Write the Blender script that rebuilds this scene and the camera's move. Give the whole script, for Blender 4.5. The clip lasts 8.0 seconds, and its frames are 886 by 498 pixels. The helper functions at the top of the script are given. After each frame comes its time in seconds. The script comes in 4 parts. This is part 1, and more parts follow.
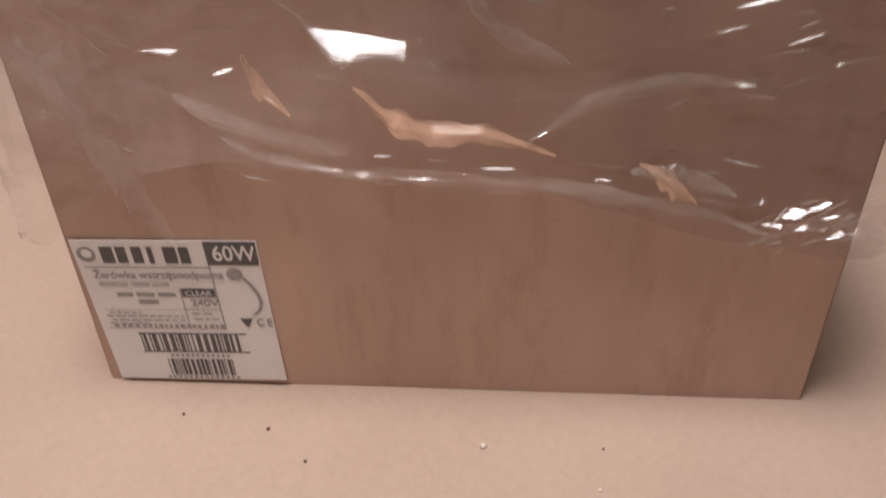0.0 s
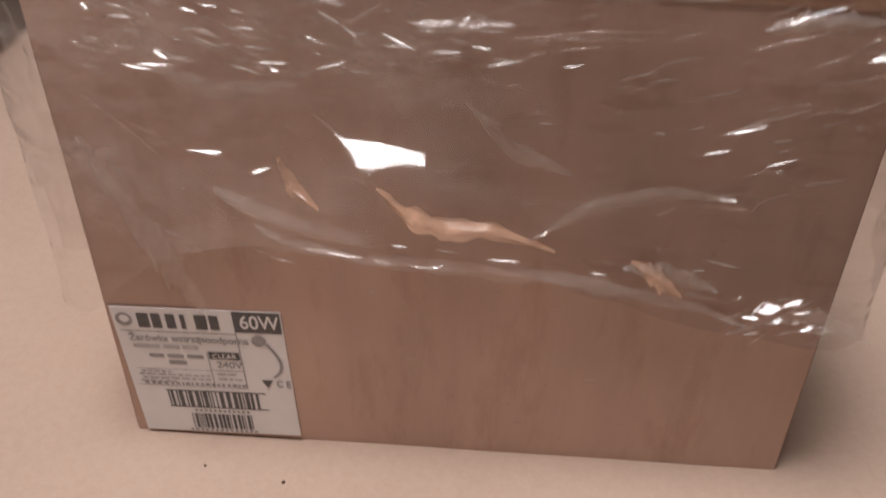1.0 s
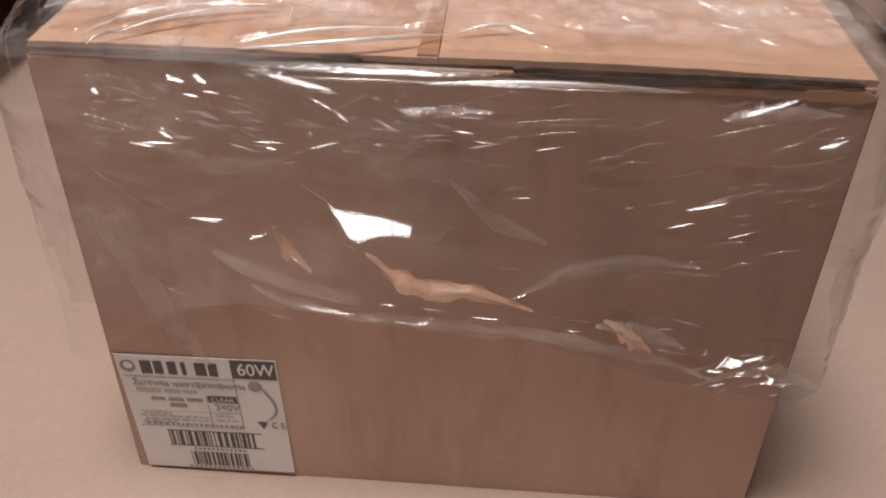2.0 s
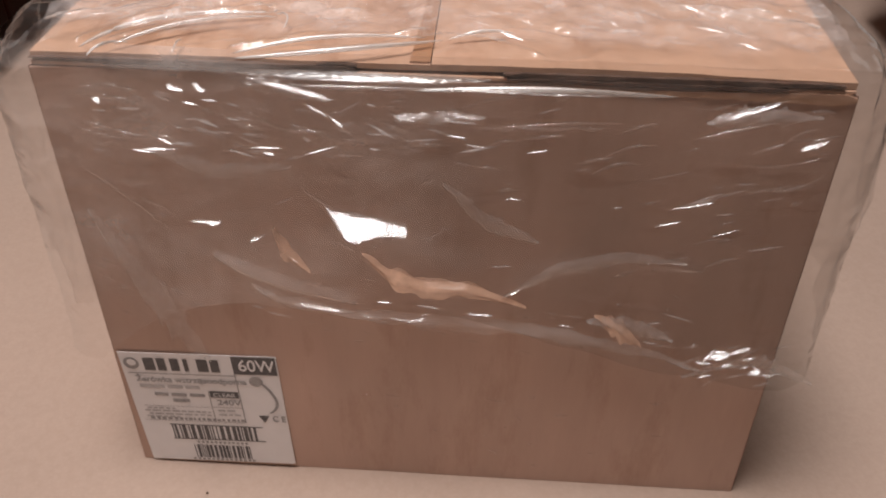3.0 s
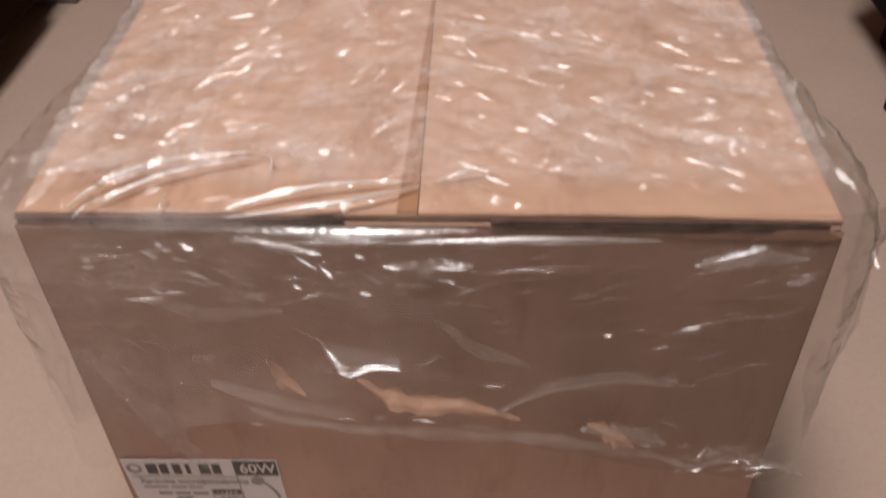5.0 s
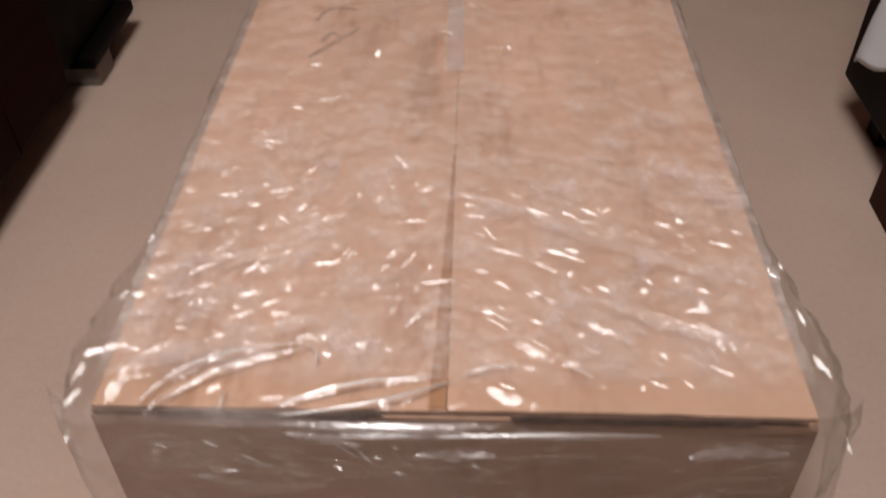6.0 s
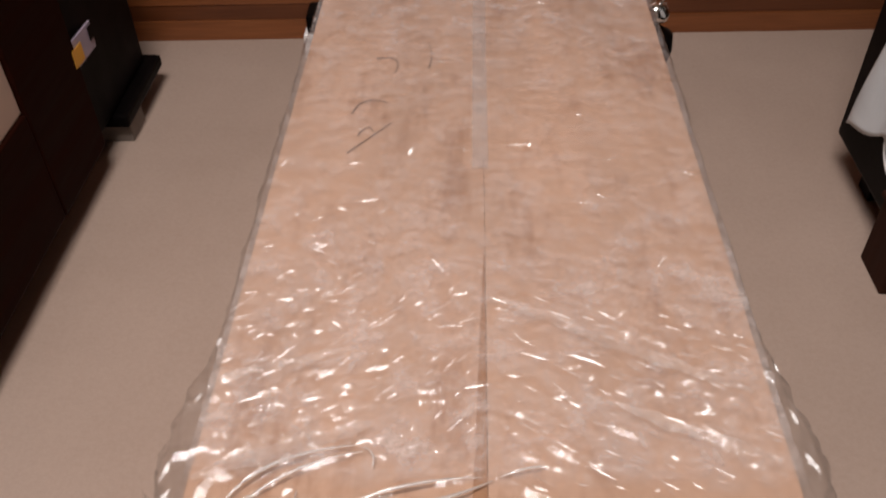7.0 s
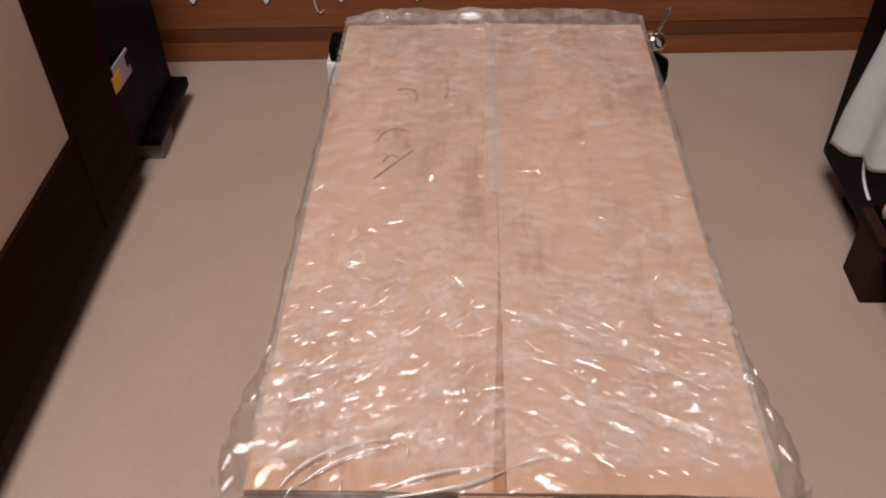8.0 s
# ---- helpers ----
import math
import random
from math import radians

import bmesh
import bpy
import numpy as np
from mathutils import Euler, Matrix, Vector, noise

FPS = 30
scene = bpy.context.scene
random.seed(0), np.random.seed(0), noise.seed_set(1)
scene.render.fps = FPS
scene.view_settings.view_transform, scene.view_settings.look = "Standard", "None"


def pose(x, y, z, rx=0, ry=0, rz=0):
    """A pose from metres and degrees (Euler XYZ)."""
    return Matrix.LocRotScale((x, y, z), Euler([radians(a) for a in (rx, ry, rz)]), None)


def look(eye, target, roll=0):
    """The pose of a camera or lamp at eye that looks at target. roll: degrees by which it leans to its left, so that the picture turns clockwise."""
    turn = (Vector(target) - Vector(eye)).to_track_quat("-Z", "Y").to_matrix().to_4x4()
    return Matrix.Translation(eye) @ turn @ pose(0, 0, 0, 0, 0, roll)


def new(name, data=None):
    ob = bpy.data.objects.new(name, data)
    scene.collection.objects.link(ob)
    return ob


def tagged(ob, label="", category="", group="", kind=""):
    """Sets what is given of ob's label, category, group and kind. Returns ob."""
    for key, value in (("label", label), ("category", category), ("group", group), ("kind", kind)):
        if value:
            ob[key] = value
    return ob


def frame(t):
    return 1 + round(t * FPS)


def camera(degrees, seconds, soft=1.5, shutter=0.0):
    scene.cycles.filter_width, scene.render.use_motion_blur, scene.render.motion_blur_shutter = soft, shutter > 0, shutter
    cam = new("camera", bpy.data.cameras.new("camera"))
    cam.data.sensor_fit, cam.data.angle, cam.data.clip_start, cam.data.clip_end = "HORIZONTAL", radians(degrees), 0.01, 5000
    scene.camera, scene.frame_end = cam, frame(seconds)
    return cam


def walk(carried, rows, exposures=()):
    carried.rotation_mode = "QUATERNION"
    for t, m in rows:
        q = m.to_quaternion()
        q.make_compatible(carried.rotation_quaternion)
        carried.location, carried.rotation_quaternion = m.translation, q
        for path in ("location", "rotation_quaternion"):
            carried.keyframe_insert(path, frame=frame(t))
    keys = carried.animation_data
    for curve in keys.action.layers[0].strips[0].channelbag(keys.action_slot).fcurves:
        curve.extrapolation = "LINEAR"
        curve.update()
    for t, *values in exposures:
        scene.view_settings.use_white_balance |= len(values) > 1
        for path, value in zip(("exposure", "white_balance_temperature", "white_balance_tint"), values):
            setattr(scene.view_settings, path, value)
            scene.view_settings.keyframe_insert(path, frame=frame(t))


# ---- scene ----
cam = camera(54.3, 8.0, soft=1.9, shutter=0.9)
PATH = [
    (0, (0.234, -0.357, 0.398), (0.122, 1.195, -0.859), -1.3),
    (0.5, (0.235, -0.36, 0.42), (0.114, 1.209, -0.814), -0.8),
    (1, (0.229, -0.372, 0.452), (0.12, 1.209, -0.768), 0.6),
    (1.5, (0.229, -0.373, 0.472), (0.123, 1.209, -0.746), 0.9),
    (2, (0.234, -0.376, 0.498), (0.138, 1.204, -0.725), 1.1),
    (3.5, (0.235, -0.381, 0.514), (0.154, 1.166, -0.752), 0.6),
    (4, (0.233, -0.379, 0.517), (0.164, 1.157, -0.761), 0.4),
    (4.2, (0.237, -0.341, 0.541), (0.175, 1.091, -0.854), -1.1),
    (5.3, (0.231, -0.313, 0.617), (0.164, 1.176, -0.716), -1.1),
    (5.5, (0.229, -0.305, 0.648), (0.167, 1.187, -0.682), -0.9),
    (6, (0.219, -0.294, 0.707), (0.157, 1.189, -0.634), -0.9),
    (6.5, (0.198, -0.287, 0.761), (0.14, 1.196, -0.58), -0.8),
    (7, (0.194, -0.297, 0.817), (0.133, 1.18, -0.529), -1.2),
    (7.5, (0.184, -0.318, 0.855), (0.124, 1.167, -0.483), -1.2),
    (8, (0.179, -0.358, 0.892), (0.116, 1.123, -0.451), -1.3),
]
EXPOSURE = [(0.0, 0.02), (2.0, -0.22), (4.0, -0.26), (5.5, -0.49), (6.5, -0.54), (8.0, -0.44)]
walk(cam, [(t, look(eye, target, roll)) for t, eye, target, roll in PATH], EXPOSURE)

# ---- world and lamp ----
world = bpy.data.worlds.new("world")
scene.world = world
world.use_nodes = True
world.node_tree.nodes["Background"].inputs["Color"].default_value = (0.02, 0.016, 0.013, 1)
LAMP = (-0.04, -0.24, 2.36)
lamp_data = bpy.data.lights.new("ceiling_lamp_light", "AREA")
lamp_data.shape, lamp_data.size, lamp_data.energy = "DISK", 0.80, 62
lamp_data.color = (1.0, 0.91, 0.89)
lamp_light = new("ceiling_lamp_light", lamp_data)
lamp_light.matrix_world = pose(LAMP[0], LAMP[1], LAMP[2] - 0.08)


# ---- materials ----
def nodes_of(name):
    m = bpy.data.materials.new(name)
    m.use_nodes = True
    t = m.node_tree
    return m, t, t.nodes["Principled BSDF"]


def node(t, kind, **values):
    n = t.nodes.new(kind)
    for key, value in values.items():
        n.inputs[key.replace("_", " ")].default_value = value
    return n


def coords(t, scale=(1, 1, 1)):
    c = t.nodes.new("ShaderNodeTexCoord")
    m = t.nodes.new("ShaderNodeMapping")
    m.inputs["Scale"].default_value = scale
    t.links.new(c.outputs["Object"], m.inputs["Vector"])
    return m.outputs["Vector"]


def noise_of(t, vector, scale, detail=4.0, rough=0.55):
    n = node(t, "ShaderNodeTexNoise", Scale=scale, Detail=detail, Roughness=rough)
    t.links.new(vector, n.inputs["Vector"])
    return n.outputs["Fac"]


def ramp(t, fac, stops):
    r = t.nodes.new("ShaderNodeValToRGB")
    while len(r.color_ramp.elements) < len(stops):
        r.color_ramp.elements.new(0.5)
    for e, (p, c) in zip(r.color_ramp.elements, stops):
        e.position, e.color = p, (*c, 1)
    t.links.new(fac, r.inputs["Fac"])
    return r.outputs["Color"]


def mix(t, a, b, fac, mode="MIX"):
    n = t.nodes.new("ShaderNodeMix")
    n.data_type, n.blend_type = "RGBA", mode
    for socket, value in ((n.inputs[0], fac), (n.inputs[6], a), (n.inputs[7], b)):
        if isinstance(value, (int, float)):
            socket.default_value = value
        elif isinstance(value, tuple):
            socket.default_value = (*value, 1)
        else:
            t.links.new(value, socket)
    return n.outputs[2]


def bump(t, height, strength, distance, shader):
    b = node(t, "ShaderNodeBump", Strength=strength, Distance=distance)
    t.links.new(height, b.inputs["Height"])
    t.links.new(b.outputs["Normal"], shader.inputs["Normal"])


def plain(name, colour, rough=0.6, metal=0.0, vary=0.12, scale=30.0, relief=0.15, spec=0.4):
    """A surface of one colour with slight blotches, grain and uneven gloss."""
    m, t, s = nodes_of(name)
    v = coords(t)
    n = noise_of(t, v, scale, 5)
    dark = tuple(c * (1 - vary) for c in colour)
    light = tuple(min(1, c * (1 + vary)) for c in colour)
    t.links.new(ramp(t, n, [(0.3, dark), (0.7, light)]), s.inputs["Base Color"])
    s.inputs["Metallic"].default_value = metal
    s.inputs["Specular IOR Level"].default_value = spec
    t.links.new(ramp(t, noise_of(t, v, scale * 0.35, 3), [(0.3, (rough * 0.85,) * 3), (0.7, (min(1, rough * 1.15),) * 3)]), s.inputs["Roughness"])
    if relief:
        bump(t, noise_of(t, v, scale * 6, 3), relief, 0.001, s)
    return m


def cardboard(name, colour, flute_axis):
    """Kraft paper: mottled fibres, long stains and a faint ribbing of the flutes beneath."""
    m, t, s = nodes_of(name)
    v = coords(t)
    dark, light = tuple(c * 0.84 for c in colour), tuple(c * 1.10 for c in colour)
    stretch = [4.0, 4.0, 4.0]
    stretch["xyz".index(flute_axis)] = 0.9
    base = ramp(t, noise_of(t, coords(t, stretch), 3.2, 6, 0.6), [(0.30, dark), (0.74, light)])
    fibre = [420.0, 420.0, 420.0]
    fibre["xyz".index(flute_axis)] = 60.0
    fine = ramp(t, noise_of(t, coords(t, fibre), 1.0, 3), [(0.25, (0.82, 0.80, 0.78)), (0.75, (1.0, 1.0, 1.0))])
    rub = [30.0, 30.0, 30.0]
    rub["xyz".index(flute_axis)] = 8.0
    blot = ramp(t, noise_of(t, coords(t, rub), 1.0, 6, 0.7), [(0.34, (0.68, 0.58, 0.50)), (0.47, (1.0, 1.0, 1.0))])
    c = mix(t, mix(t, base, fine, 0.12, "MULTIPLY"), blot, 0.75 if flute_axis == "y" else 0.35, "MULTIPLY")
    t.links.new(c, s.inputs["Base Color"])
    s.inputs["Roughness"].default_value = 0.72
    s.inputs["Specular IOR Level"].default_value = 0.25
    ribs = [0.0, 0.0, 0.0]
    ribs[1 if flute_axis == "x" else 0] = 1.0
    w = node(t, "ShaderNodeTexWave", Scale=45.0, Distortion=0.4)
    t.links.new(coords(t, ribs), w.inputs["Vector"])
    h = mix(t, w.outputs["Color"], noise_of(t, v, 60.0, 4), 0.6)
    bump(t, h, 0.035, 0.0010, s)
    return m


def node_colour(t, vector_, scale):
    n = node(t, "ShaderNodeTexNoise", Scale=scale, Detail=3.0)
    t.links.new(vector_, n.inputs["Vector"])
    return n.outputs["Color"]


def vector(t, operation, a, b=None):
    n = t.nodes.new("ShaderNodeVectorMath")
    n.operation = operation
    for socket, value in zip(n.inputs, (a, b)):
        if isinstance(value, tuple):
            socket.default_value = value
        elif value is not None:
            t.links.new(value, socket)
    return n.outputs[0]


def film(name, milk, gloss_rough=0.07, ripple=0.5, lifted=False, sheen=0.5, grain=38.0, cells=None, base=0.075, tint=(0.87, 0.83, 0.80), clearness=(0.96, 0.955, 0.95), shaded_side=False, weave=1.0, least=0.15, streaky=0.5, edge=(0.36, 0.52, 0.68)):
    """Thin clear polythene: see-through, with a mirror-like gloss that grows at grazing angles and a trace of milkiness."""
    m = bpy.data.materials.new(name)
    m.use_nodes = True
    t = m.node_tree
    t.nodes.clear()
    out = t.nodes.new("ShaderNodeOutputMaterial")
    clear = node(t, "ShaderNodeBsdfTransparent", Color=(*clearness, 1))
    gloss = node(t, "ShaderNodeBsdfGlossy", Color=(0.91, 0.97, 1.0, 1), Roughness=gloss_rough)
    broad = node(t, "ShaderNodeBsdfGlossy", Color=(0.91, 0.97, 1.0, 1), Roughness=0.42)
    lobes = node(t, "ShaderNodeMixShader", Fac=sheen)
    t.links.new(gloss.outputs[0], lobes.inputs[1])
    t.links.new(broad.outputs[0], lobes.inputs[2])
    milky = node(t, "ShaderNodeBsdfTranslucent", Color=(*tint, 1))
    soft = node(t, "ShaderNodeBsdfDiffuse", Color=(*tint, 1))
    both = node(t, "ShaderNodeMixShader", Fac=0.85)
    t.links.new(milky.outputs[0], both.inputs[1])
    t.links.new(soft.outputs[0], both.inputs[2])
    v = coords(t)
    warped = mix(t, v, node_colour(t, v, 9.0), 0.05)
    wisps = []
    for turn in (30, -28):
        w_ = t.nodes.new("ShaderNodeMapping")
        w_.inputs["Rotation"].default_value = (0, radians(-turn), radians(turn))
        w_.inputs["Scale"].default_value = (9.0 * weave, 34.0 * weave, 34.0 * weave)
        t.links.new(warped, w_.inputs["Vector"])
        wisps.append(noise_of(t, w_.outputs["Vector"], 1.0, 6, 0.62))
    streaks = mix(t, wisps[0], wisps[1], ramp(t, noise_of(t, v, 6.0, 2), [(0.42, (0, 0, 0)), (0.58, (1, 1, 1))]))
    veil = mix(t, mix(t, noise_of(t, warped, 14.0 * weave, 7, 0.7), noise_of(t, v, 95.0, 4, 0.7), 0.22), streaks, streaky)
    haze = ramp(t, veil, [(edge[0], (milk * least,) * 3), (edge[1], (milk * 1.0,) * 3), (edge[2], (milk * 2.3,) * 3)])
    if shaded_side:
        # darker and less milky towards one end, painting the front's shade into the film
        axis_ = t.nodes.new("ShaderNodeSeparateXYZ")
        t.links.new(mix(t, v, node_colour(t, v, 8.0), 0.18), axis_.inputs[0])
        t.links.new(ramp(t, axis_.outputs["X"], [(0.17, (0.97, 0.96, 0.955)), (0.27, clearness)]), clear.inputs["Color"])
        haze = mix(t, haze, ramp(t, axis_.outputs["X"], [(0.20, (1, 1, 1)), (0.32, (0.12, 0.12, 0.12))]), 1.0, "MULTIPLY")
        haze = mix(t, haze, ramp(t, axis_.outputs["Z"], [(0.20, (0.05, 0.05, 0.05)), (0.28, (1, 1, 1))]), 1.0, "MULTIPLY")
    if lifted:
        # towards the open front edge the film hangs free and stays clear
        sep = t.nodes.new("ShaderNodeSeparateXYZ")
        t.links.new(v, sep.inputs[0])
        wob = t.nodes.new("ShaderNodeMath")
        wob.operation = "MULTIPLY_ADD"
        wob.inputs[1].default_value = 0.035
        t.links.new(noise_of(t, v, 16.0, 3), wob.inputs[0])
        t.links.new(sep.outputs["Y"], wob.inputs[2])
        # the rise at the far end paints in the grazing reflection as haze
        haze = mix(t, haze, ramp(t, wob.outputs[0], [(0.030, (0.10, 0.10, 0.10)), (0.045, (1, 1, 1)), (0.24, (0.95, 0.95, 0.95)), (0.42, (0.55, 0.55, 0.55)), (0.70, (1, 1, 1))]), 1.0, "MULTIPLY")
    body = t.nodes.new("ShaderNodeMixShader")
    t.links.new(haze, body.inputs[0])
    t.links.new(clear.outputs[0], body.inputs[1])
    t.links.new(both.outputs[0], body.inputs[2])
    lw = node(t, "ShaderNodeLayerWeight", Blend=0.5)
    up = t.nodes.new("ShaderNodeMath")
    up.operation = "POWER"
    up.inputs[1].default_value = 4.0
    t.links.new(lw.outputs["Facing"], up.inputs[0])
    f = t.nodes.new("ShaderNodeMath")
    f.operation = "MULTIPLY_ADD"
    f.inputs[1].default_value, f.inputs[2].default_value = 0.6, base
    t.links.new(up.outputs[0], f.inputs[0])
    b = node(t, "ShaderNodeBump", Strength=ripple, Distance=0.0015)
    crimps = []
    for turn, squeeze in ((24, 7.0), (-21, 6.0)):
        m_ = t.nodes.new("ShaderNodeMapping")
        m_.inputs["Rotation"].default_value = (0, radians(-turn), radians(turn))
        m_.inputs["Scale"].default_value = (grain, grain * squeeze, grain * squeeze)
        c_ = t.nodes.new("ShaderNodeTexCoord")
        t.links.new(c_.outputs["Object"], m_.inputs["Vector"])
        crimps.append(noise_of(t, m_.outputs["Vector"], 1.0, 3, 0.5))
    t.links.new(mix(t, crimps[0], crimps[1], noise_of(t, v, 9.0, 2)), b.inputs["Height"])
    normal = b.outputs["Normal"]
    if cells:
        # crumpled film breaks into flat facets, each tilted its own way
        tilt, facing, size = cells
        warp = mix(t, v, node_colour(t, v, 22.0), 0.02)
        tilts = []
        for turn, fine in ((27, 1.0), (-24, 1.9)):
            m_ = t.nodes.new("ShaderNodeMapping")
            m_.inputs["Rotation"].default_value = (0, radians(-turn), radians(turn))
            m_.inputs["Scale"].default_value = (size * fine, size * fine * 5.0, size * fine * 5.0)
            t.links.new(warp, m_.inputs["Vector"])
            vo = node(t, "ShaderNodeTexVoronoi", Scale=1.0)
            t.links.new(m_.outputs["Vector"], vo.inputs["Vector"])
            tilts.append(vo.outputs["Color"])
        both_t = mix(t, tilts[0], tilts[1], 0.5)
        centred = vector(t, "SUBTRACT", both_t, (0.5, 0.5, 0.5))
        lean = vector(t, "MULTIPLY", centred, (tilt * 2, tilt * 2, tilt * 2))
        normal = vector(t, "NORMALIZE", vector(t, "ADD", vector(t, "ADD", lean, facing), vector(t, "MULTIPLY", normal, (0.8, 0.8, 0.8))))
    t.links.new(normal, gloss.inputs["Normal"])
    t.links.new(normal, broad.inputs["Normal"])
    top = t.nodes.new("ShaderNodeMixShader")
    t.links.new(f.outputs[0], top.inputs[0])
    t.links.new(body.outputs[0], top.inputs[1])
    t.links.new(lobes.outputs[0], top.inputs[2])
    t.links.new(top.outputs[0], out.inputs["Surface"])
    return m


def timber(name, dark, light, axis="x", rough=0.35, coat=0.25, spec=0.4):
    """Varnished wood with the grain along one axis."""
    m, t, s = nodes_of(name)
    stretch = [16.0, 16.0, 16.0]
    stretch["xyz".index(axis)] = 1.3
    v = coords(t, stretch)
    g = noise_of(t, v, 2.2, 7, 0.62)
    c = ramp(t, g, [(0.3, dark), (0.68, light)])
    fine = [240.0, 240.0, 240.0]
    fine["xyz".index(axis)] = 9.0
    c = mix(t, c, ramp(t, noise_of(t, coords(t, fine), 1.0, 2), [(0.3, (0.72, 0.7, 0.68)), (0.6, (1, 1, 1))]), 0.6, "MULTIPLY")
    t.links.new(c, s.inputs["Base Color"])
    t.links.new(ramp(t, g, [(0.3, (rough * 0.8,) * 3), (0.7, (rough * 1.3,) * 3)]), s.inputs["Roughness"])
    s.inputs["Coat Weight"].default_value = coat
    s.inputs["Specular IOR Level"].default_value = spec
    bump(t, g, 0.08, 0.002, s)
    return m


def carpet(name):
    """Short looped beige carpet."""
    m, t, s = nodes_of(name)
    v = coords(t)
    big = ramp(t, noise_of(t, v, 2.6, 5, 0.6), [(0.3, (0.40, 0.305, 0.248)), (0.7, (0.46, 0.358, 0.297))])
    loops = node(t, "ShaderNodeTexVoronoi", Scale=330.0)
    t.links.new(v, loops.inputs["Vector"])
    c = mix(t, big, ramp(t, loops.outputs["Distance"], [(0.0, (1, 1, 1)), (0.75, (0.88, 0.87, 0.86))]), 0.35, "MULTIPLY")
    c = mix(t, c, ramp(t, noise_of(t, v, 140.0, 3), [(0.35, (0.93, 0.92, 0.91)), (0.6, (1, 1, 1))]), 0.5, "MULTIPLY")
    t.links.new(c, s.inputs["Base Color"])
    s.inputs["Roughness"].default_value = 0.95
    s.inputs["Specular IOR Level"].default_value = 0.1
    s.inputs["Sheen Weight"].default_value = 0.15
    bump(t, loops.outputs["Distance"], 0.08, 0.0012, s)
    return m


KRAFT = (0.555, 0.390, 0.318)
m_card_front = cardboard("kraft_board_upright_flutes", KRAFT, "z")
m_card_top = cardboard("kraft_board_long_flutes", (0.535, 0.345, 0.240), "y")
m_card_edge = plain("cut_board_edge", (0.10, 0.058, 0.042), 0.9, vary=0.4, scale=160)
# low clearness dims the covered front in place of shade
m_film = film("clear_wrap", 0.19, 0.09, ripple=0.3, grain=14.0, sheen=0.1, cells=(0.6, (0.0, -1.0, 0.1), 26.0), base=0.04, tint=(0.86, 0.80, 0.76), clearness=(0.825, 0.805, 0.79), shaded_side=True, weave=0.9, edge=(0.40, 0.51, 0.64))
m_film_veil = film("clear_wrap_veil", 0.055, 0.09, ripple=0.3, grain=14.0, sheen=0.2, cells=(0.8, (0.0, -1.0, 0.2), 40.0), base=0.06)
m_flank = film("loose_clear_wrap", 0.012, 0.08, ripple=0.8, sheen=0.1, grain=20.0, base=0.05, clearness=(0.985, 0.98, 0.975))
m_bead = film("sharp_wrap_crease", 0.04, 0.08, ripple=0.1, sheen=0.15, base=0.045)
# milk and reflectance raised so the rolled folds hold a painted white highlight
m_ridge = film("rolled_wrap_highlight", 0.55, 0.24, ripple=0.05, sheen=0.2, base=0.20, clearness=(0.985, 0.985, 0.985))
m_facet = film("taut_clear_wrap", 0.012, 0.10, ripple=0.25, grain=36.0, sheen=0.2, base=0.045, clearness=(0.985, 0.985, 0.985))
m_facet_top = film("taut_clear_wrap_on_top", 0.03, 0.16, ripple=0.12, grain=60.0, sheen=0.25, base=0.045, clearness=(0.985, 0.985, 0.985))
m_flake = film("crinkled_wrap", 0.08, 0.16, ripple=0.15, sheen=0.3, base=0.07, clearness=(0.985, 0.985, 0.985))
m_film_top = film("clear_wrap_hazy", 0.17, 0.09, ripple=0.3, lifted=True, sheen=0.3, base=0.036, weave=2.6, least=0.4, streaky=0.22, edge=(0.41, 0.50, 0.61), tint=(0.88, 0.82, 0.80))
m_fold = film("doubled_wrap", 0.11, 0.09, ripple=0.8, sheen=0.3, base=0.03, weave=2.2, clearness=(0.985, 0.985, 0.985))
# clear film too; the tan tint paints in a warm reflection of the carpet
m_reflection_fold = film("wrap_with_painted_reflection", 0.42, 0.3, ripple=0.2, sheen=0.1, base=0.015, least=0.6, tint=(0.78, 0.50, 0.35))
# extra milk and reflectance paint the white highlight of the front edge
m_band = film("highlight_wrap", 0.22, 0.2, ripple=0.1, sheen=0.3, base=0.11, clearness=(0.985, 0.985, 0.985))
m_kraft_dark = cardboard("dark_kraft", (0.36, 0.19, 0.10), "y")
m_tape = film("clear_tape", 0.14, 0.3, ripple=0.1, base=0.03, clearness=(0.99, 0.99, 0.99), least=0.7)
m_carpet = carpet("beige_carpet")
m_wall = plain("cream_wall_paint", (0.74, 0.68, 0.62), 0.85, vary=0.05, scale=4, relief=0.2)
m_ceiling = plain("white_ceiling_paint", (0.80, 0.77, 0.72), 0.9, vary=0.04, scale=3, relief=0.1)
m_oak = timber("orange_brown_wood", (0.185, 0.058, 0.018), (0.28, 0.098, 0.033))
m_oak_dark = timber("brown_wood_rail", (0.105, 0.031, 0.010), (0.16, 0.052, 0.018))
m_wenge = timber("dark_brown_wood", (0.012, 0.0026, 0.0012), (0.022, 0.0052, 0.0026), "y", 0.6, 0.0, 0.03)
m_black = plain("black_lacquer", (0.0025, 0.0018, 0.0018), 0.5, vary=0.3, spec=0.06)
m_panel = plain("cream_panel", (0.54, 0.40, 0.32), 0.7, vary=0.05, scale=6)
m_greyfoot = plain("grey_plastic", (0.17, 0.145, 0.125), 0.6)
m_cloth = plain("white_cloth", (0.72, 0.77, 0.80), 0.95, vary=0.06, scale=14, relief=0.5)
m_bin = timber("brown_board", (0.026, 0.0095, 0.0055), (0.042, 0.017, 0.0105), "z", 0.75, 0.0, 0.1)
